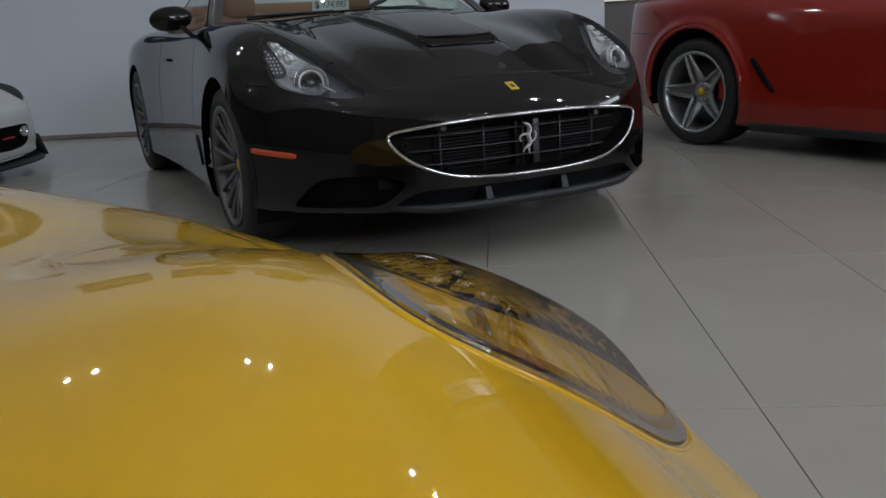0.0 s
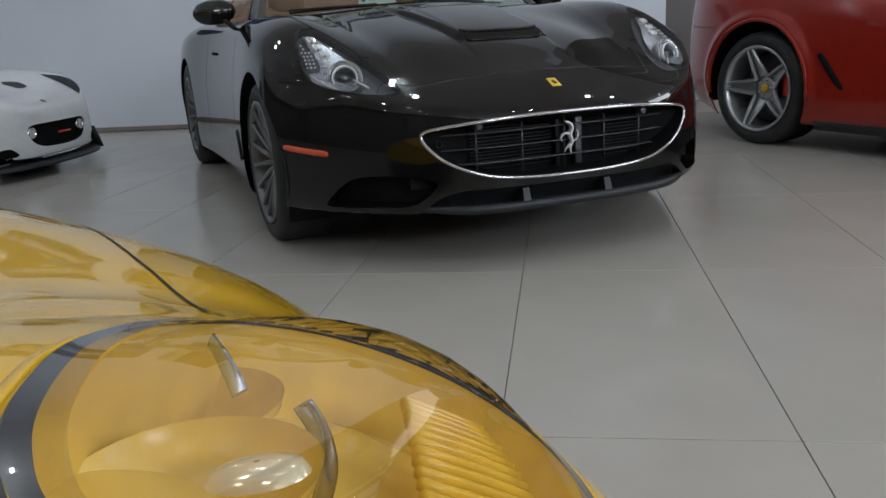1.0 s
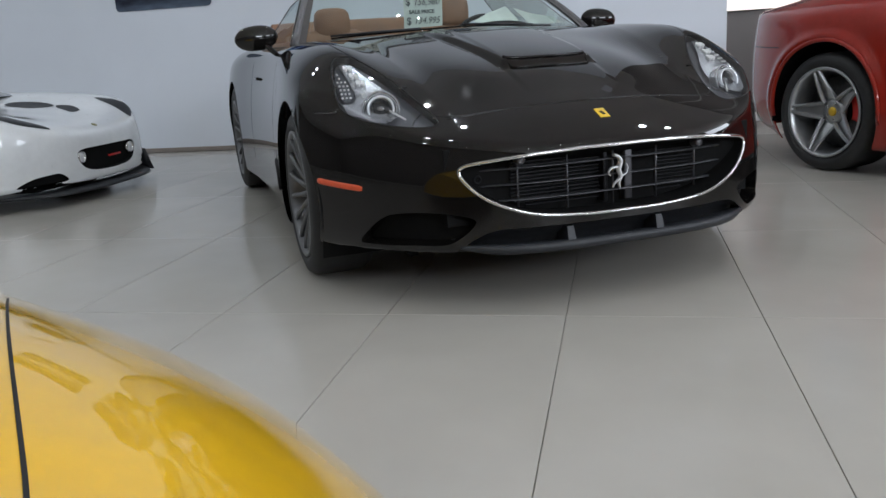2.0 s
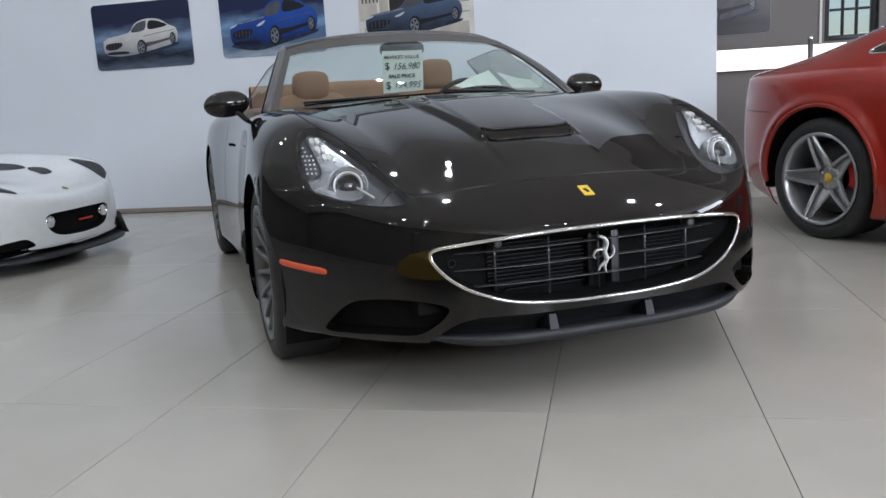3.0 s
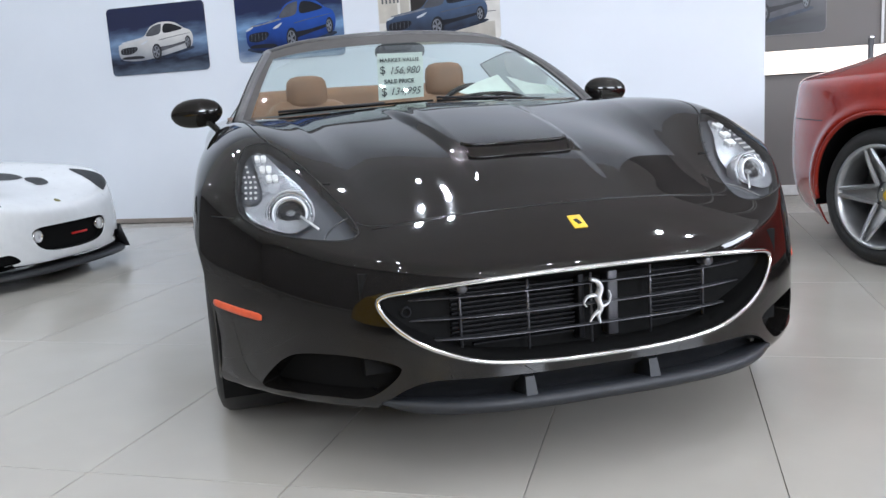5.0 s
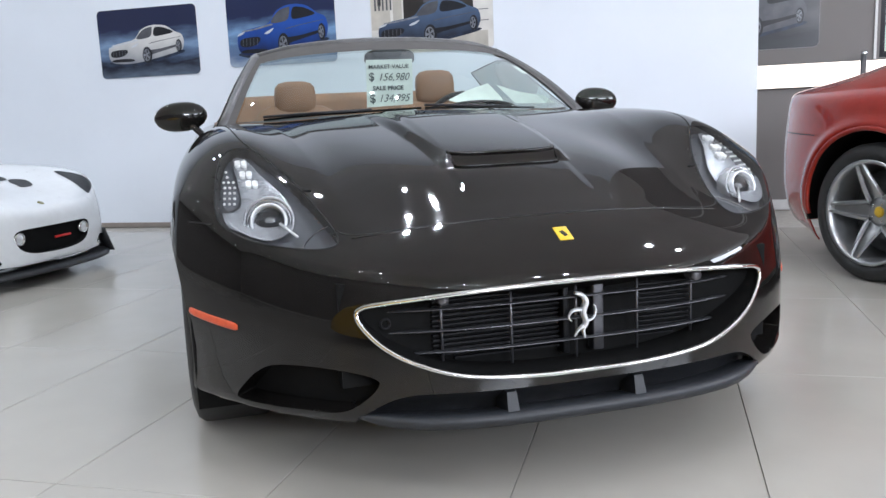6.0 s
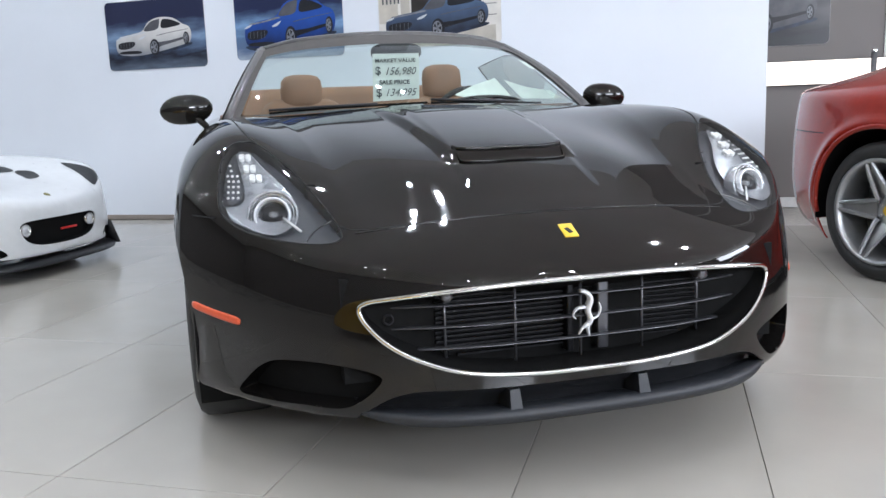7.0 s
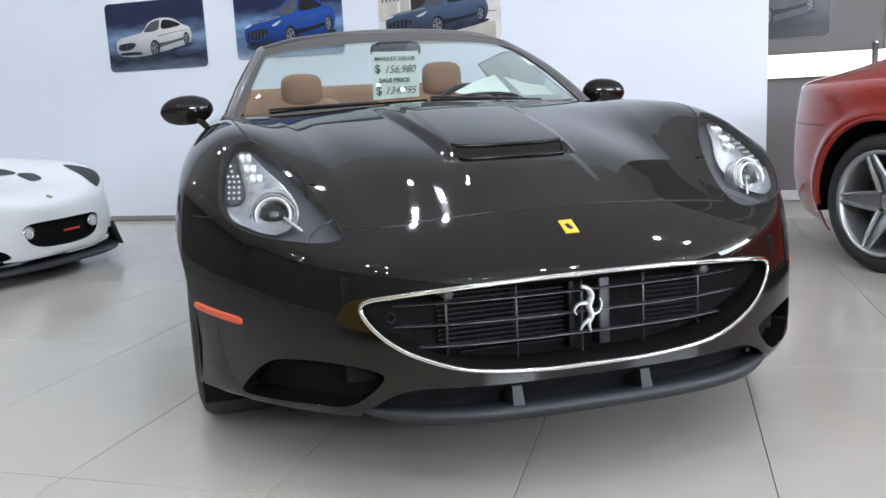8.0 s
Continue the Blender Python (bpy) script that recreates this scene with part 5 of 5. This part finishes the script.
def night_print(name, dark, light, low, floor_tone):
    """A printed studio scene: a dark sky, a soft band of light behind the car and a wet floor below."""
    m = material(name, dark, 0.28, 0.0, 0.5)
    nt = m.node_tree
    tc, mp, n, sep, mr, add, ramp_n = (nt.nodes.new(k) for k in ("ShaderNodeTexCoord", "ShaderNodeMapping", "ShaderNodeTexNoise", "ShaderNodeSeparateXYZ", "ShaderNodeMapRange", "ShaderNodeMath", "ShaderNodeValToRGB"))
    mp.inputs["Scale"].default_value = (2.5, 1.0, 9.0)
    n.inputs["Scale"].default_value, n.inputs["Detail"].default_value = 1.5, 5.0
    nt.links.new(tc.outputs["Object"], mp.inputs["Vector"])
    nt.links.new(mp.outputs[0], n.inputs["Vector"])
    nt.links.new(tc.outputs["Object"], sep.inputs[0])
    mr.inputs["From Min"].default_value, mr.inputs["From Max"].default_value = -.31, .31
    nt.links.new(sep.outputs["Z"], mr.inputs["Value"])
    add.operation = "MULTIPLY_ADD"
    add.inputs[1].default_value = .34
    nt.links.new(n.outputs["Fac"], add.inputs[0])
    sub = nt.nodes.new("ShaderNodeMath")
    sub.operation, sub.inputs[1].default_value = "SUBTRACT", .17
    nt.links.new(mr.outputs[0], sub.inputs[0])
    nt.links.new(sub.outputs[0], add.inputs[2])
    mid = tuple(.55 * a + .45 * b for a, b in zip(dark, light))
    e = ramp_n.color_ramp.elements
    e[0].position, e[0].color = 0.0, (*floor_tone, 1)
    e[1].position, e[1].color = 1.0, (*dark, 1)
    for at, tone in ((.18, low), (.34, mid), (.46, light), (.56, mid), (.70, dark)):
        e.new(at).color = (*tone, 1)
    nt.links.new(add.outputs[0], ramp_n.inputs[0])
    nt.links.new(ramp_n.outputs[0], nt.nodes["Principled BSDF"].inputs["Base Color"])
    return m


M_NIGHT = night_print("blue_studio_print", (0.014, 0.020, 0.060), (0.20, 0.30, 0.46), (0.010, 0.013, 0.028), (0.10, 0.13, 0.18))
M_NIGHT2 = night_print("deep_blue_print", (0.012, 0.020, 0.070), (0.20, 0.34, 0.56), (0.10, 0.15, 0.26), (0.34, 0.40, 0.48))
M_DUSK = night_print("dark_grey_print", (0.048, 0.048, 0.055), (0.085, 0.085, 0.09), (0.026, 0.027, 0.034), (0.04, 0.045, 0.05))
M_STONE = material("stone_print", (0.50, 0.47, 0.41), 0.3, 0.0, 0.4, 0.2, 5)
M_STONE2 = material("pale_stone_print", (0.66, 0.64, 0.60), 0.3, 0.0, 0.4, 0.12, 7)
M_DOORWAY = material("doorway_print", (0.03, 0.026, 0.024), 0.3, 0.0, 0.4, 0.3, 6)


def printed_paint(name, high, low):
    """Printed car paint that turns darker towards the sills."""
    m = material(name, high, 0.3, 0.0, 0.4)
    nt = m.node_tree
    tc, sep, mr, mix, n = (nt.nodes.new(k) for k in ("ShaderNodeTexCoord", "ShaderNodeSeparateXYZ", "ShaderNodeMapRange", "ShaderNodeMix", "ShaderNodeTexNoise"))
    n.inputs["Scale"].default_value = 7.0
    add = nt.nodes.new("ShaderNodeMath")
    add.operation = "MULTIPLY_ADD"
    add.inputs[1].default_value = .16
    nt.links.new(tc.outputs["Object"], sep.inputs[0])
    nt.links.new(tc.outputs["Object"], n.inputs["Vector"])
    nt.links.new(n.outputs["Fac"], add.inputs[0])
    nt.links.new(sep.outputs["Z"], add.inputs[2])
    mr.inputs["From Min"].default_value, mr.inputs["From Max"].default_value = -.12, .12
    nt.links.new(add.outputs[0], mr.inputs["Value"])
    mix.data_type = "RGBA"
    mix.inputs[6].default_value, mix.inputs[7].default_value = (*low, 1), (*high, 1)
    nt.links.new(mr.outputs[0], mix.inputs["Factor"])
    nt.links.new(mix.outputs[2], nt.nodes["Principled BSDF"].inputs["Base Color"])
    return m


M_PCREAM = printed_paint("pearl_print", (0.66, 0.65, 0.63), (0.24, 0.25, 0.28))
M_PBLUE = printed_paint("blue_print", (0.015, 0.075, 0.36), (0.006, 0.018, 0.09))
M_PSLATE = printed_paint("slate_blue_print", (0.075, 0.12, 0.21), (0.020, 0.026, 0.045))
M_PGREY = material("mid_grey_print", (0.085, 0.088, 0.10), 0.3, 0.0, 0.4, 0.3, 9)
M_PDARK = material("dark_print", (0.012, 0.013, 0.018), 0.3, 0.0, 0.4, 0.3, 9)
M_PSHADE = material("wet_floor_print", (0.02, 0.03, 0.055), 0.3, 0.0, 0.4, 0.5, 14)
M_PSILVER = material("silver_print", (0.20, 0.21, 0.235), 0.3, 0.0, 0.4, 0.25, 30)
M_PLIGHT = material("light_print", (0.55, 0.58, 0.62), 0.3, 0.0, 0.4, 0.1, 30)
M_BOARD = material("poster_board", (0.55, 0.56, 0.58), 0.5, 0.0, 0.0, 0.05, 10)


def oval(cx, cz, rx, rz, n=18, lean=0.0):
    return [(cx + rx * math.cos(a) + lean * rz * math.sin(a), cz + rz * math.sin(a)) for a in np.linspace(0, 2 * math.pi, n, endpoint=False)]


def printed_car(parent, w, h, paint, x0, x1, z0, z1, saloon=True):
    """A car seen half from the front, printed flat: outline, glass, lamps, grille and wheels."""
    def at(pts):
        return [((x0 + (x1 - x0) * u - .5) * w, (z0 + (z1 - z0) * v - .5) * h) for u, v in pts]

    layer = [-.0082]

    def lay(name, pts, mat, steps=4, rough=False):
        p = at(pts)
        if not rough:
            p = [tuple(q[:2]) for q in smooth_line([(x, z, 0) for x, z in p], steps, True)]
        layer[0] -= .0003
        part(name, slab(p, layer[0], layer[0] + .0003), mat, parent, smooth=False)

    lay("printed_shadow", [(.0, .06), (.3, -.06), (.62, .06), (.96, .22), (.98, .30), (.7, .3), (.2, .16)], M_PSHADE)
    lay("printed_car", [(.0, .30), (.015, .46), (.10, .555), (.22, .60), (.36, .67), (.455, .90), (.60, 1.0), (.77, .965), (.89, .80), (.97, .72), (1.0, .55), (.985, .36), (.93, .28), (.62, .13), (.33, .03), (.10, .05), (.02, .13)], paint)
    lay("printed_glass", [(.385, .68), (.475, .89), (.585, .955), (.60, .93), (.575, .72), (.48, .66)], M_PGREY)
    lay("printed_glass", [(.62, .72), (.635, .93), (.72, .935), (.80, .88), (.87, .785), (.76, .73)], M_PDARK)
    lay("printed_shade", [(.52, .20), (.62, .26), (.90, .40), (.92, .46), (.70, .38), (.54, .34)], M_PGREY if paint is M_PCREAM else M_PDARK)
    lay("printed_crease", [(.56, .525), (.70, .575), (.94, .645), (.94, .655), (.70, .59), (.56, .54)], M_PGREY)
    lay("printed_crease", [(.06, .545), (.20, .575), (.36, .645), (.40, .62), (.24, .56), (.10, .52)], M_PLIGHT if paint is M_PCREAM else M_PSILVER)
    lay("printed_grille", [(.035, .24), (.04, .36), (.12, .40), (.24, .40), (.255, .33), (.20, .24), (.11, .21)], M_PDARK)
    for k in range(5):
        lay("printed_bar", [(.06 + .04 * k, .24), (.063 + .04 * k, .24), (.066 + .04 * k, .385), (.063 + .04 * k, .385)], M_PSILVER, 1, True)
    lay("printed_intake", [(.06, .09), (.07, .15), (.26, .16), (.34, .12), (.30, .08)], M_PDARK)
    lay("printed_lamp", [(.31, .45), (.335, .495), (.41, .56), (.40, .52), (.36, .46)], M_PLIGHT)
    lay("printed_lamp", [(.005, .44), (.03, .49), (.09, .525), (.06, .47)], M_PLIGHT)
    for u, v, ru, rv in ((.515, .23, .062, .215), (.935, .42, .038, .165)):
        lay("printed_tyre", oval(u, v, ru, rv, 14), M_PDARK, 2)
        lay("printed_rim", oval(u - .006, v, ru * .72, rv * .74, 14), M_PSILVER, 2)
        for k in range(5):
            a = k * 2 * math.pi / 5
            lay("printed_slot", [(u - .006 + ru * .62 * math.cos(a + s) * q, v + rv * .64 * math.sin(a + s) * q) for s, q in ((-.35, 1), (.35, 1), (0, .25))], M_PDARK, 1, True)


def poster(l, z, w, h, ground, label, d=WALL_D, frame_mat=None):
    p = empty("poster", ROOM @ pose(l, d, z), label, "poster", "car posters")
    part("board", slab(rounded(w, h, .045), -.006, -.0005), M_BOARD, p, smooth=False)
    part("print", slab(rounded(w - .003, h - .003, .044), -.0072, -.006), ground, p, smooth=False)
    return p


W, H = 1.05, .63
p = poster(-3.98, 1.742, W, H, M_NIGHT, "poster with rounded corners, pearl white saloon on dark blue")
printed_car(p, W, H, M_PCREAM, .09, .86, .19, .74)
p = poster(-2.625, 1.775, W, H, M_NIGHT2, "poster with rounded corners, blue saloon on dark blue")
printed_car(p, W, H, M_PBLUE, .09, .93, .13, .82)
p = poster(-1.235, 1.80, 1.075, .62, M_STONE2, "poster with rounded corners, slate blue coupe before a stone house")


def panel(name, x0, x1, z0, z1, mat, y=-.0075, parent=p):
    part(name, slab([(x0, z0), (x1, z0), (x1, z1), (x0, z1)], y, y + .0003), mat, parent, smooth=False)


panel("printed_ground", -.49, .49, -.305, -.16, M_STONE, -.0074)
panel("printed_wall", -.53, -.36, -.10, .30, M_STONE)
panel("printed_wall", -.335, -.255, -.10, .30, M_STONE)
panel("printed_door", -.24, .37, -.16, .295, M_DOORWAY)
panel("printed_window", -.06, .16, .10, .26, M_PGREY, -.0078)
for k in range(5):
    panel("printed_bar", -.50 + .035 * k, -.485 + .035 * k, .06, .26, M_PGREY, -.0078)
for k in range(4):
    panel("printed_joint", .33, .50, -.08 + .09 * k, -.074 + .09 * k, M_PGREY, -.0078)
panel("printed_lantern", .44, .475, .10, .19, M_PDARK, -.0078)
panel("printed_lantern", -.47, -.44, .10, .18, M_PDARK, -.0078)
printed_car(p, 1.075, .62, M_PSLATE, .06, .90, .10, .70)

# ---- the far wall: a grey poster, a lit band, a window and a post ----
p = poster(1.43, 1.70, 1.04, .62, M_DUSK, "dark grey poster with rounded corners on the taupe wall", 4.95)
printed_car(p, 1.04, .62, M_PGREY, .12, .90, .16, .80)
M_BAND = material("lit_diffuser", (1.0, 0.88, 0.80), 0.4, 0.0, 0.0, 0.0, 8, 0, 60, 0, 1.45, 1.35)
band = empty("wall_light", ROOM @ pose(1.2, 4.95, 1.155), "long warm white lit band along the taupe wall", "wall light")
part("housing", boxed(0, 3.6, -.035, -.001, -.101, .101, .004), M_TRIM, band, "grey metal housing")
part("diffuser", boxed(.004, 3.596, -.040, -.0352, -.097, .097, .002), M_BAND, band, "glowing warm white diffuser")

M_STEEL = material("brushed_steel", (0.30, 0.31, 0.33), 0.3, 0.9, 0.0, 0.1, 60)
post = empty("barrier_post", ROOM @ pose(2.27, 4.80, 0), "slim brushed steel barrier post on the tiles", "post")
part("pole", tube([(0, 0, .012), (0, 0, .6), (0, 0, 1.312)], .023, 16, up=(1, 0, 0)), M_STEEL, post)
part("foot", loft([[(r * math.cos(a), r * math.sin(a), z) for a in np.linspace(0, 6.2832, 32, endpoint=False)] for r, z in ((.14, 0), (.14, .006), (.13, .012), (.03, .022), (.001, .022))]), M_STEEL, post, "round flat foot")
part("cap", loft([[(r * math.cos(a), r * math.sin(a), z) for a in np.linspace(0, 6.2832, 16, endpoint=False)] for r, z in ((.0245, 1.30), (.025, 1.318), (.019, 1.324), (.001, 1.325))]), M_CHROME, post)

M_PANE = clear("window_pane", (0.93, 0.95, 0.97))
M_MUNTIN = material("dark_window_metal", (0.035, 0.037, 0.042), 0.4, 0.3, 0.0, 0.15, 30)
M_LIGHTTRIM = material("pale_trim", (0.62, 0.62, 0.61), 0.45, 0.0, 0.0, 0.06, 20)


def window(name, m, w, h, cols, rows, thick, label):
    """A glazed window set in an opening: frame, muntins and single panes."""
    win = new(name)
    win.matrix_world = m
    tagged(win, label, "window", kind="structure")
    fr = part("window_frame", boxed(0, .05, -thick * .3, thick * .3, 0, h, .004), M_MUNTIN, win)
    for b in ((w - .05, w, 0, h), (.05, w - .05, 0, .05), (.05, w - .05, h - .05, h)):
        part("window_frame", boxed(b[0], b[1], -thick * .3, thick * .3, b[2], b[3], .004), M_MUNTIN, win)
    pw, ph = (w - .1) / cols, (h - .1) / rows
    for i in range(1, cols):
        part("muntin", boxed(.05 + i * pw - .011, .05 + i * pw + .011, -.02, .02, .05, h - .05, .003), M_MUNTIN, win)
    for j in range(1, rows):
        for i in range(cols):
            part("muntin", boxed(.05 + i * pw + .0112, .05 + (i + 1) * pw - .0112, -.018, .018, .05 + j * ph - .011, .05 + j * ph + .011, .003), M_MUNTIN, win)
    for i in range(cols):
        for j in range(rows):
            ob = part("pane", boxed(.05 + i * pw + .011, .05 + (i + 1) * pw - .011, -.003, .003, .05 + j * ph + .011, .05 + (j + 1) * ph - .011), M_PANE, win, smooth=False)
            ob.visible_shadow = False
    return win


window("window_1", ROOM @ pose(2.42, 5.03, 1.275), .46, 1.93, 3, 8, .12, "daylight window with small panes and dark muntins")
room_box("trim_window", 2.375, 2.395, 4.935, 4.949, 1.262, HIGH, M_LIGHTTRIM)
room_box("trim_wall", 2.96, 2.985, 4.930, 4.949, 1.262, HIGH, M_LIGHTTRIM)
room_box("trim_wall_edge", 3.03, 3.042, 4.935, 4.949, 1.262, HIGH, M_LIGHTTRIM)
for i, x in enumerate((13.8,)):
    window("window_" + str(i + 2), ROOM @ pose(-9.4 + x, -8.3, 2.8), 3.4, 1.4, 3, 1, .16, "high wide shop window with dark frame")
for i, x in enumerate((2.0, 8.25)):
    window("window_" + str(i + 3), ROOM @ pose(10.1, -8.2 + x, 2.4, 0, 0, 90), 4.0, 1.8, 3, 1, .16, "high wide shop window with dark frame")

# skirtings
M_SKIRT = material("taupe_skirting", (0.26, 0.225, 0.20), 0.4, 0.0, 0.2, 0.1, 6)
room_box("baseboard_north", -21.18, WALL_END, WALL_D - .012, WALL_D - .0005, .001, .045, M_SKIRT, .003)
room_box("baseboard_far", 1.0, 10.0, 4.935, 4.9495, .001, .09, M_LIGHTTRIM, .003)
room_box("wall_return", WALL_END - .16, WALL_END - .004, WALL_D + .16, 4.95, 0, HIGH, M_GREYWALL)

# ---- round lamps let into the ceiling ----
M_GLOW = material("lamp_glow", (0.93, 0.96, 1.0), 0.5, 0, 0, 0, 8, 0, 60, 0, 1.45, LAMP_GLOW)
first = None
spots = [(-19.62 + 3.1 * i + .42 * k, -6.85 + 3.0 * j + .05 * k) for i in range(10) for j in range(4) for k in (0, 1)]
for l, d in spots:
    for m in (ROOM @ pose(l, d, HIGH),):
        if first is None:
            first = empty("ceiling_lamp", m, "round white lamp let into the ceiling", "ceiling lamp", "ceiling lamps")
            part("trim_ring", loft([[(r * math.cos(a), r * math.sin(a), z) for a in np.linspace(0, 6.2832, 32, endpoint=False)] for r, z in ((.034, -.006), (.040, -.014), (.06, -.010), (.067, -.001))]), M_LIGHTTRIM, first, "pale trim ring")
            part("diffuser", loft([[(r * math.cos(a), r * math.sin(a), z) for a in np.linspace(0, 6.2832, 24, endpoint=False)] for r, z in ((.034, -.006), (.001, -.0065))]), M_GLOW, first, "glowing disc")
        else:
            copy_thing(first, m)

# ---- papers in the black car ----
M_PAPER = material("pale_paper", (0.72, 0.76, 0.70), 0.7, 0.0, 0.0, 0.05, 25, 0.1, 80)


def writing(text, m, size, mat, parent, slant=0.0, bold=0.0, wide=1.0):
    """Built-in letters as a flat mesh."""
    c = bpy.data.curves.new("letters", "FONT")
    c.body, c.size, c.shear, c.offset, c.resolution_u = text, size, slant, bold, 3
    ob = bpy.data.objects.new("letters", c)
    bpy.context.scene.collection.objects.link(ob)
    me = bpy.data.meshes.new_from_object(ob.evaluated_get(bpy.context.evaluated_depsgraph_get()))
    bpy.data.objects.remove(ob)
    me.materials.clear()
    me.materials.append(mat)
    t = new("lettering", me)
    t.parent = parent
    t.matrix_local = m @ Matrix.Diagonal((wide, 1, 1, 1))
    return t


sheet = empty("price_sheet", pose(-.108, 1.226, 1.003), "pale green price sheet hanging from the rear-view mirror", "price sheet")
rows = [[(.228 * u - .006 * (1 - v), -.006 * math.sin(math.pi * v) + .004 * math.sin(3 * u), .224 * v + .008 * u * (1 - v)) for u in np.linspace(0, 1, 9)] for v in np.linspace(0, 1, 9)]
bm = loft(rows, False)
part("paper", bm, M_PAPER, sheet)
M_PEN = material("ink_on_paper", (0.03, 0.045, 0.045), 0.6)
for text, x, z, size, slant, bold, wide in (("MARKET VALUE", .010, .182, .025, 0, .0004, 1.12), ("$", .008, .126, .054, 0, .0007, 1.0), ("156,980", .052, .124, .050, .35, 0, .95), ("SALE PRICE", .026, .080, .027, 0, .0009, 1.12), ("$", .008, .022, .056, 0, .0007, 1.0), ("134,995", .050, .024, .050, .35, 0, .95)):
    writing(text, pose(x, -.0095, z, 90, 0, 0), size, M_PEN, sheet, slant, bold, wide)

for pts, lab in (([(.262, 1.12, 1.022), (.372, 1.155, 1.066), (.492, 1.19, 1.098), (.30, 1.085, 1.006), (.42, 1.12, 1.03), (.53, 1.17, 1.05), (.42, 1.08, .995), (.50, 1.11, .998), (.568, 1.15, .996)], "pale paper leaning on the dashboard"),
                 ([(.535, 1.19, 1.088), (.66, 1.19, 1.05), (.79, 1.2, 1.03), (.57, 1.16, 1.045), (.69, 1.16, 1.02), (.81, 1.17, 1.008), (.61, 1.13, .994), (.72, 1.13, .99), (.835, 1.14, .988)], "pale paper lying curled on the dashboard")):
    e = empty("paper_sheet", pose(0, 0, 0), lab, "paper")
    bm = loft([pts[i:i + 3] for i in (0, 3, 6)], False)
    bmesh.ops.subdivide_edges(bm, edges=bm.edges, cuts=2, use_grid_fill=True, smooth=.6)
    part("sheet", bm, M_PAPER, e)
sticker = part("sticker", loft([[screen(u, v) + (0, .006, -.003) for u in np.linspace(.885, .925, 4)] for v in (.50, .64)], False), M_PAPER, windscreen, "pale paper sticker")

# ---- floor tiles ----
room_box("floor", -21.2, 10.0, -8.2, 5.2, -.15, -.006, M_GROUT)
floor = bpy.data.objects["floor"]
TW, TD, GAP = .620, 1.215, .0026
tile_mesh = None
far_v, far_f = [], []
for i in range(-36, 16):
    for j in range(-6, 5):
        l, d = .278 + i * TW, -1.02 + j * TD
        if l < -21.2 or l + TW > 10.0 or d + TD > 5.0 or d < -8.2:
            continue
        if -9 <= i < 8 and -2 <= j < 5:
            if tile_mesh is None:
                bm = boxed(GAP / 2, TW - GAP / 2, GAP / 2, TD - GAP / 2, -.012, 0, .0012)
                ob = part("floor_tile", bm, M_TILE, floor, smooth=False)
                tile_mesh = ob.data
            else:
                ob = new("floor_tile", tile_mesh)
                ob.parent = floor
            ob.matrix_local = Matrix.Translation((l, d, 0))
        else:
            k = len(far_v)
            far_v += [(l + GAP / 2 + u * (TW - GAP), d + GAP / 2 + v * (TD - GAP), z) for z in (0, -.012) for u, v in ((0, 0), (1, 0), (1, 1), (0, 1))]
            far_f += [(k, k + 1, k + 2, k + 3), (k, k + 4, k + 5, k + 1), (k + 1, k + 5, k + 6, k + 2), (k + 2, k + 6, k + 7, k + 3), (k + 3, k + 7, k + 4, k)]
tagged(raw("outer_tiles", far_v, far_f, M_TILE, floor, smooth=False), kind="stuff")
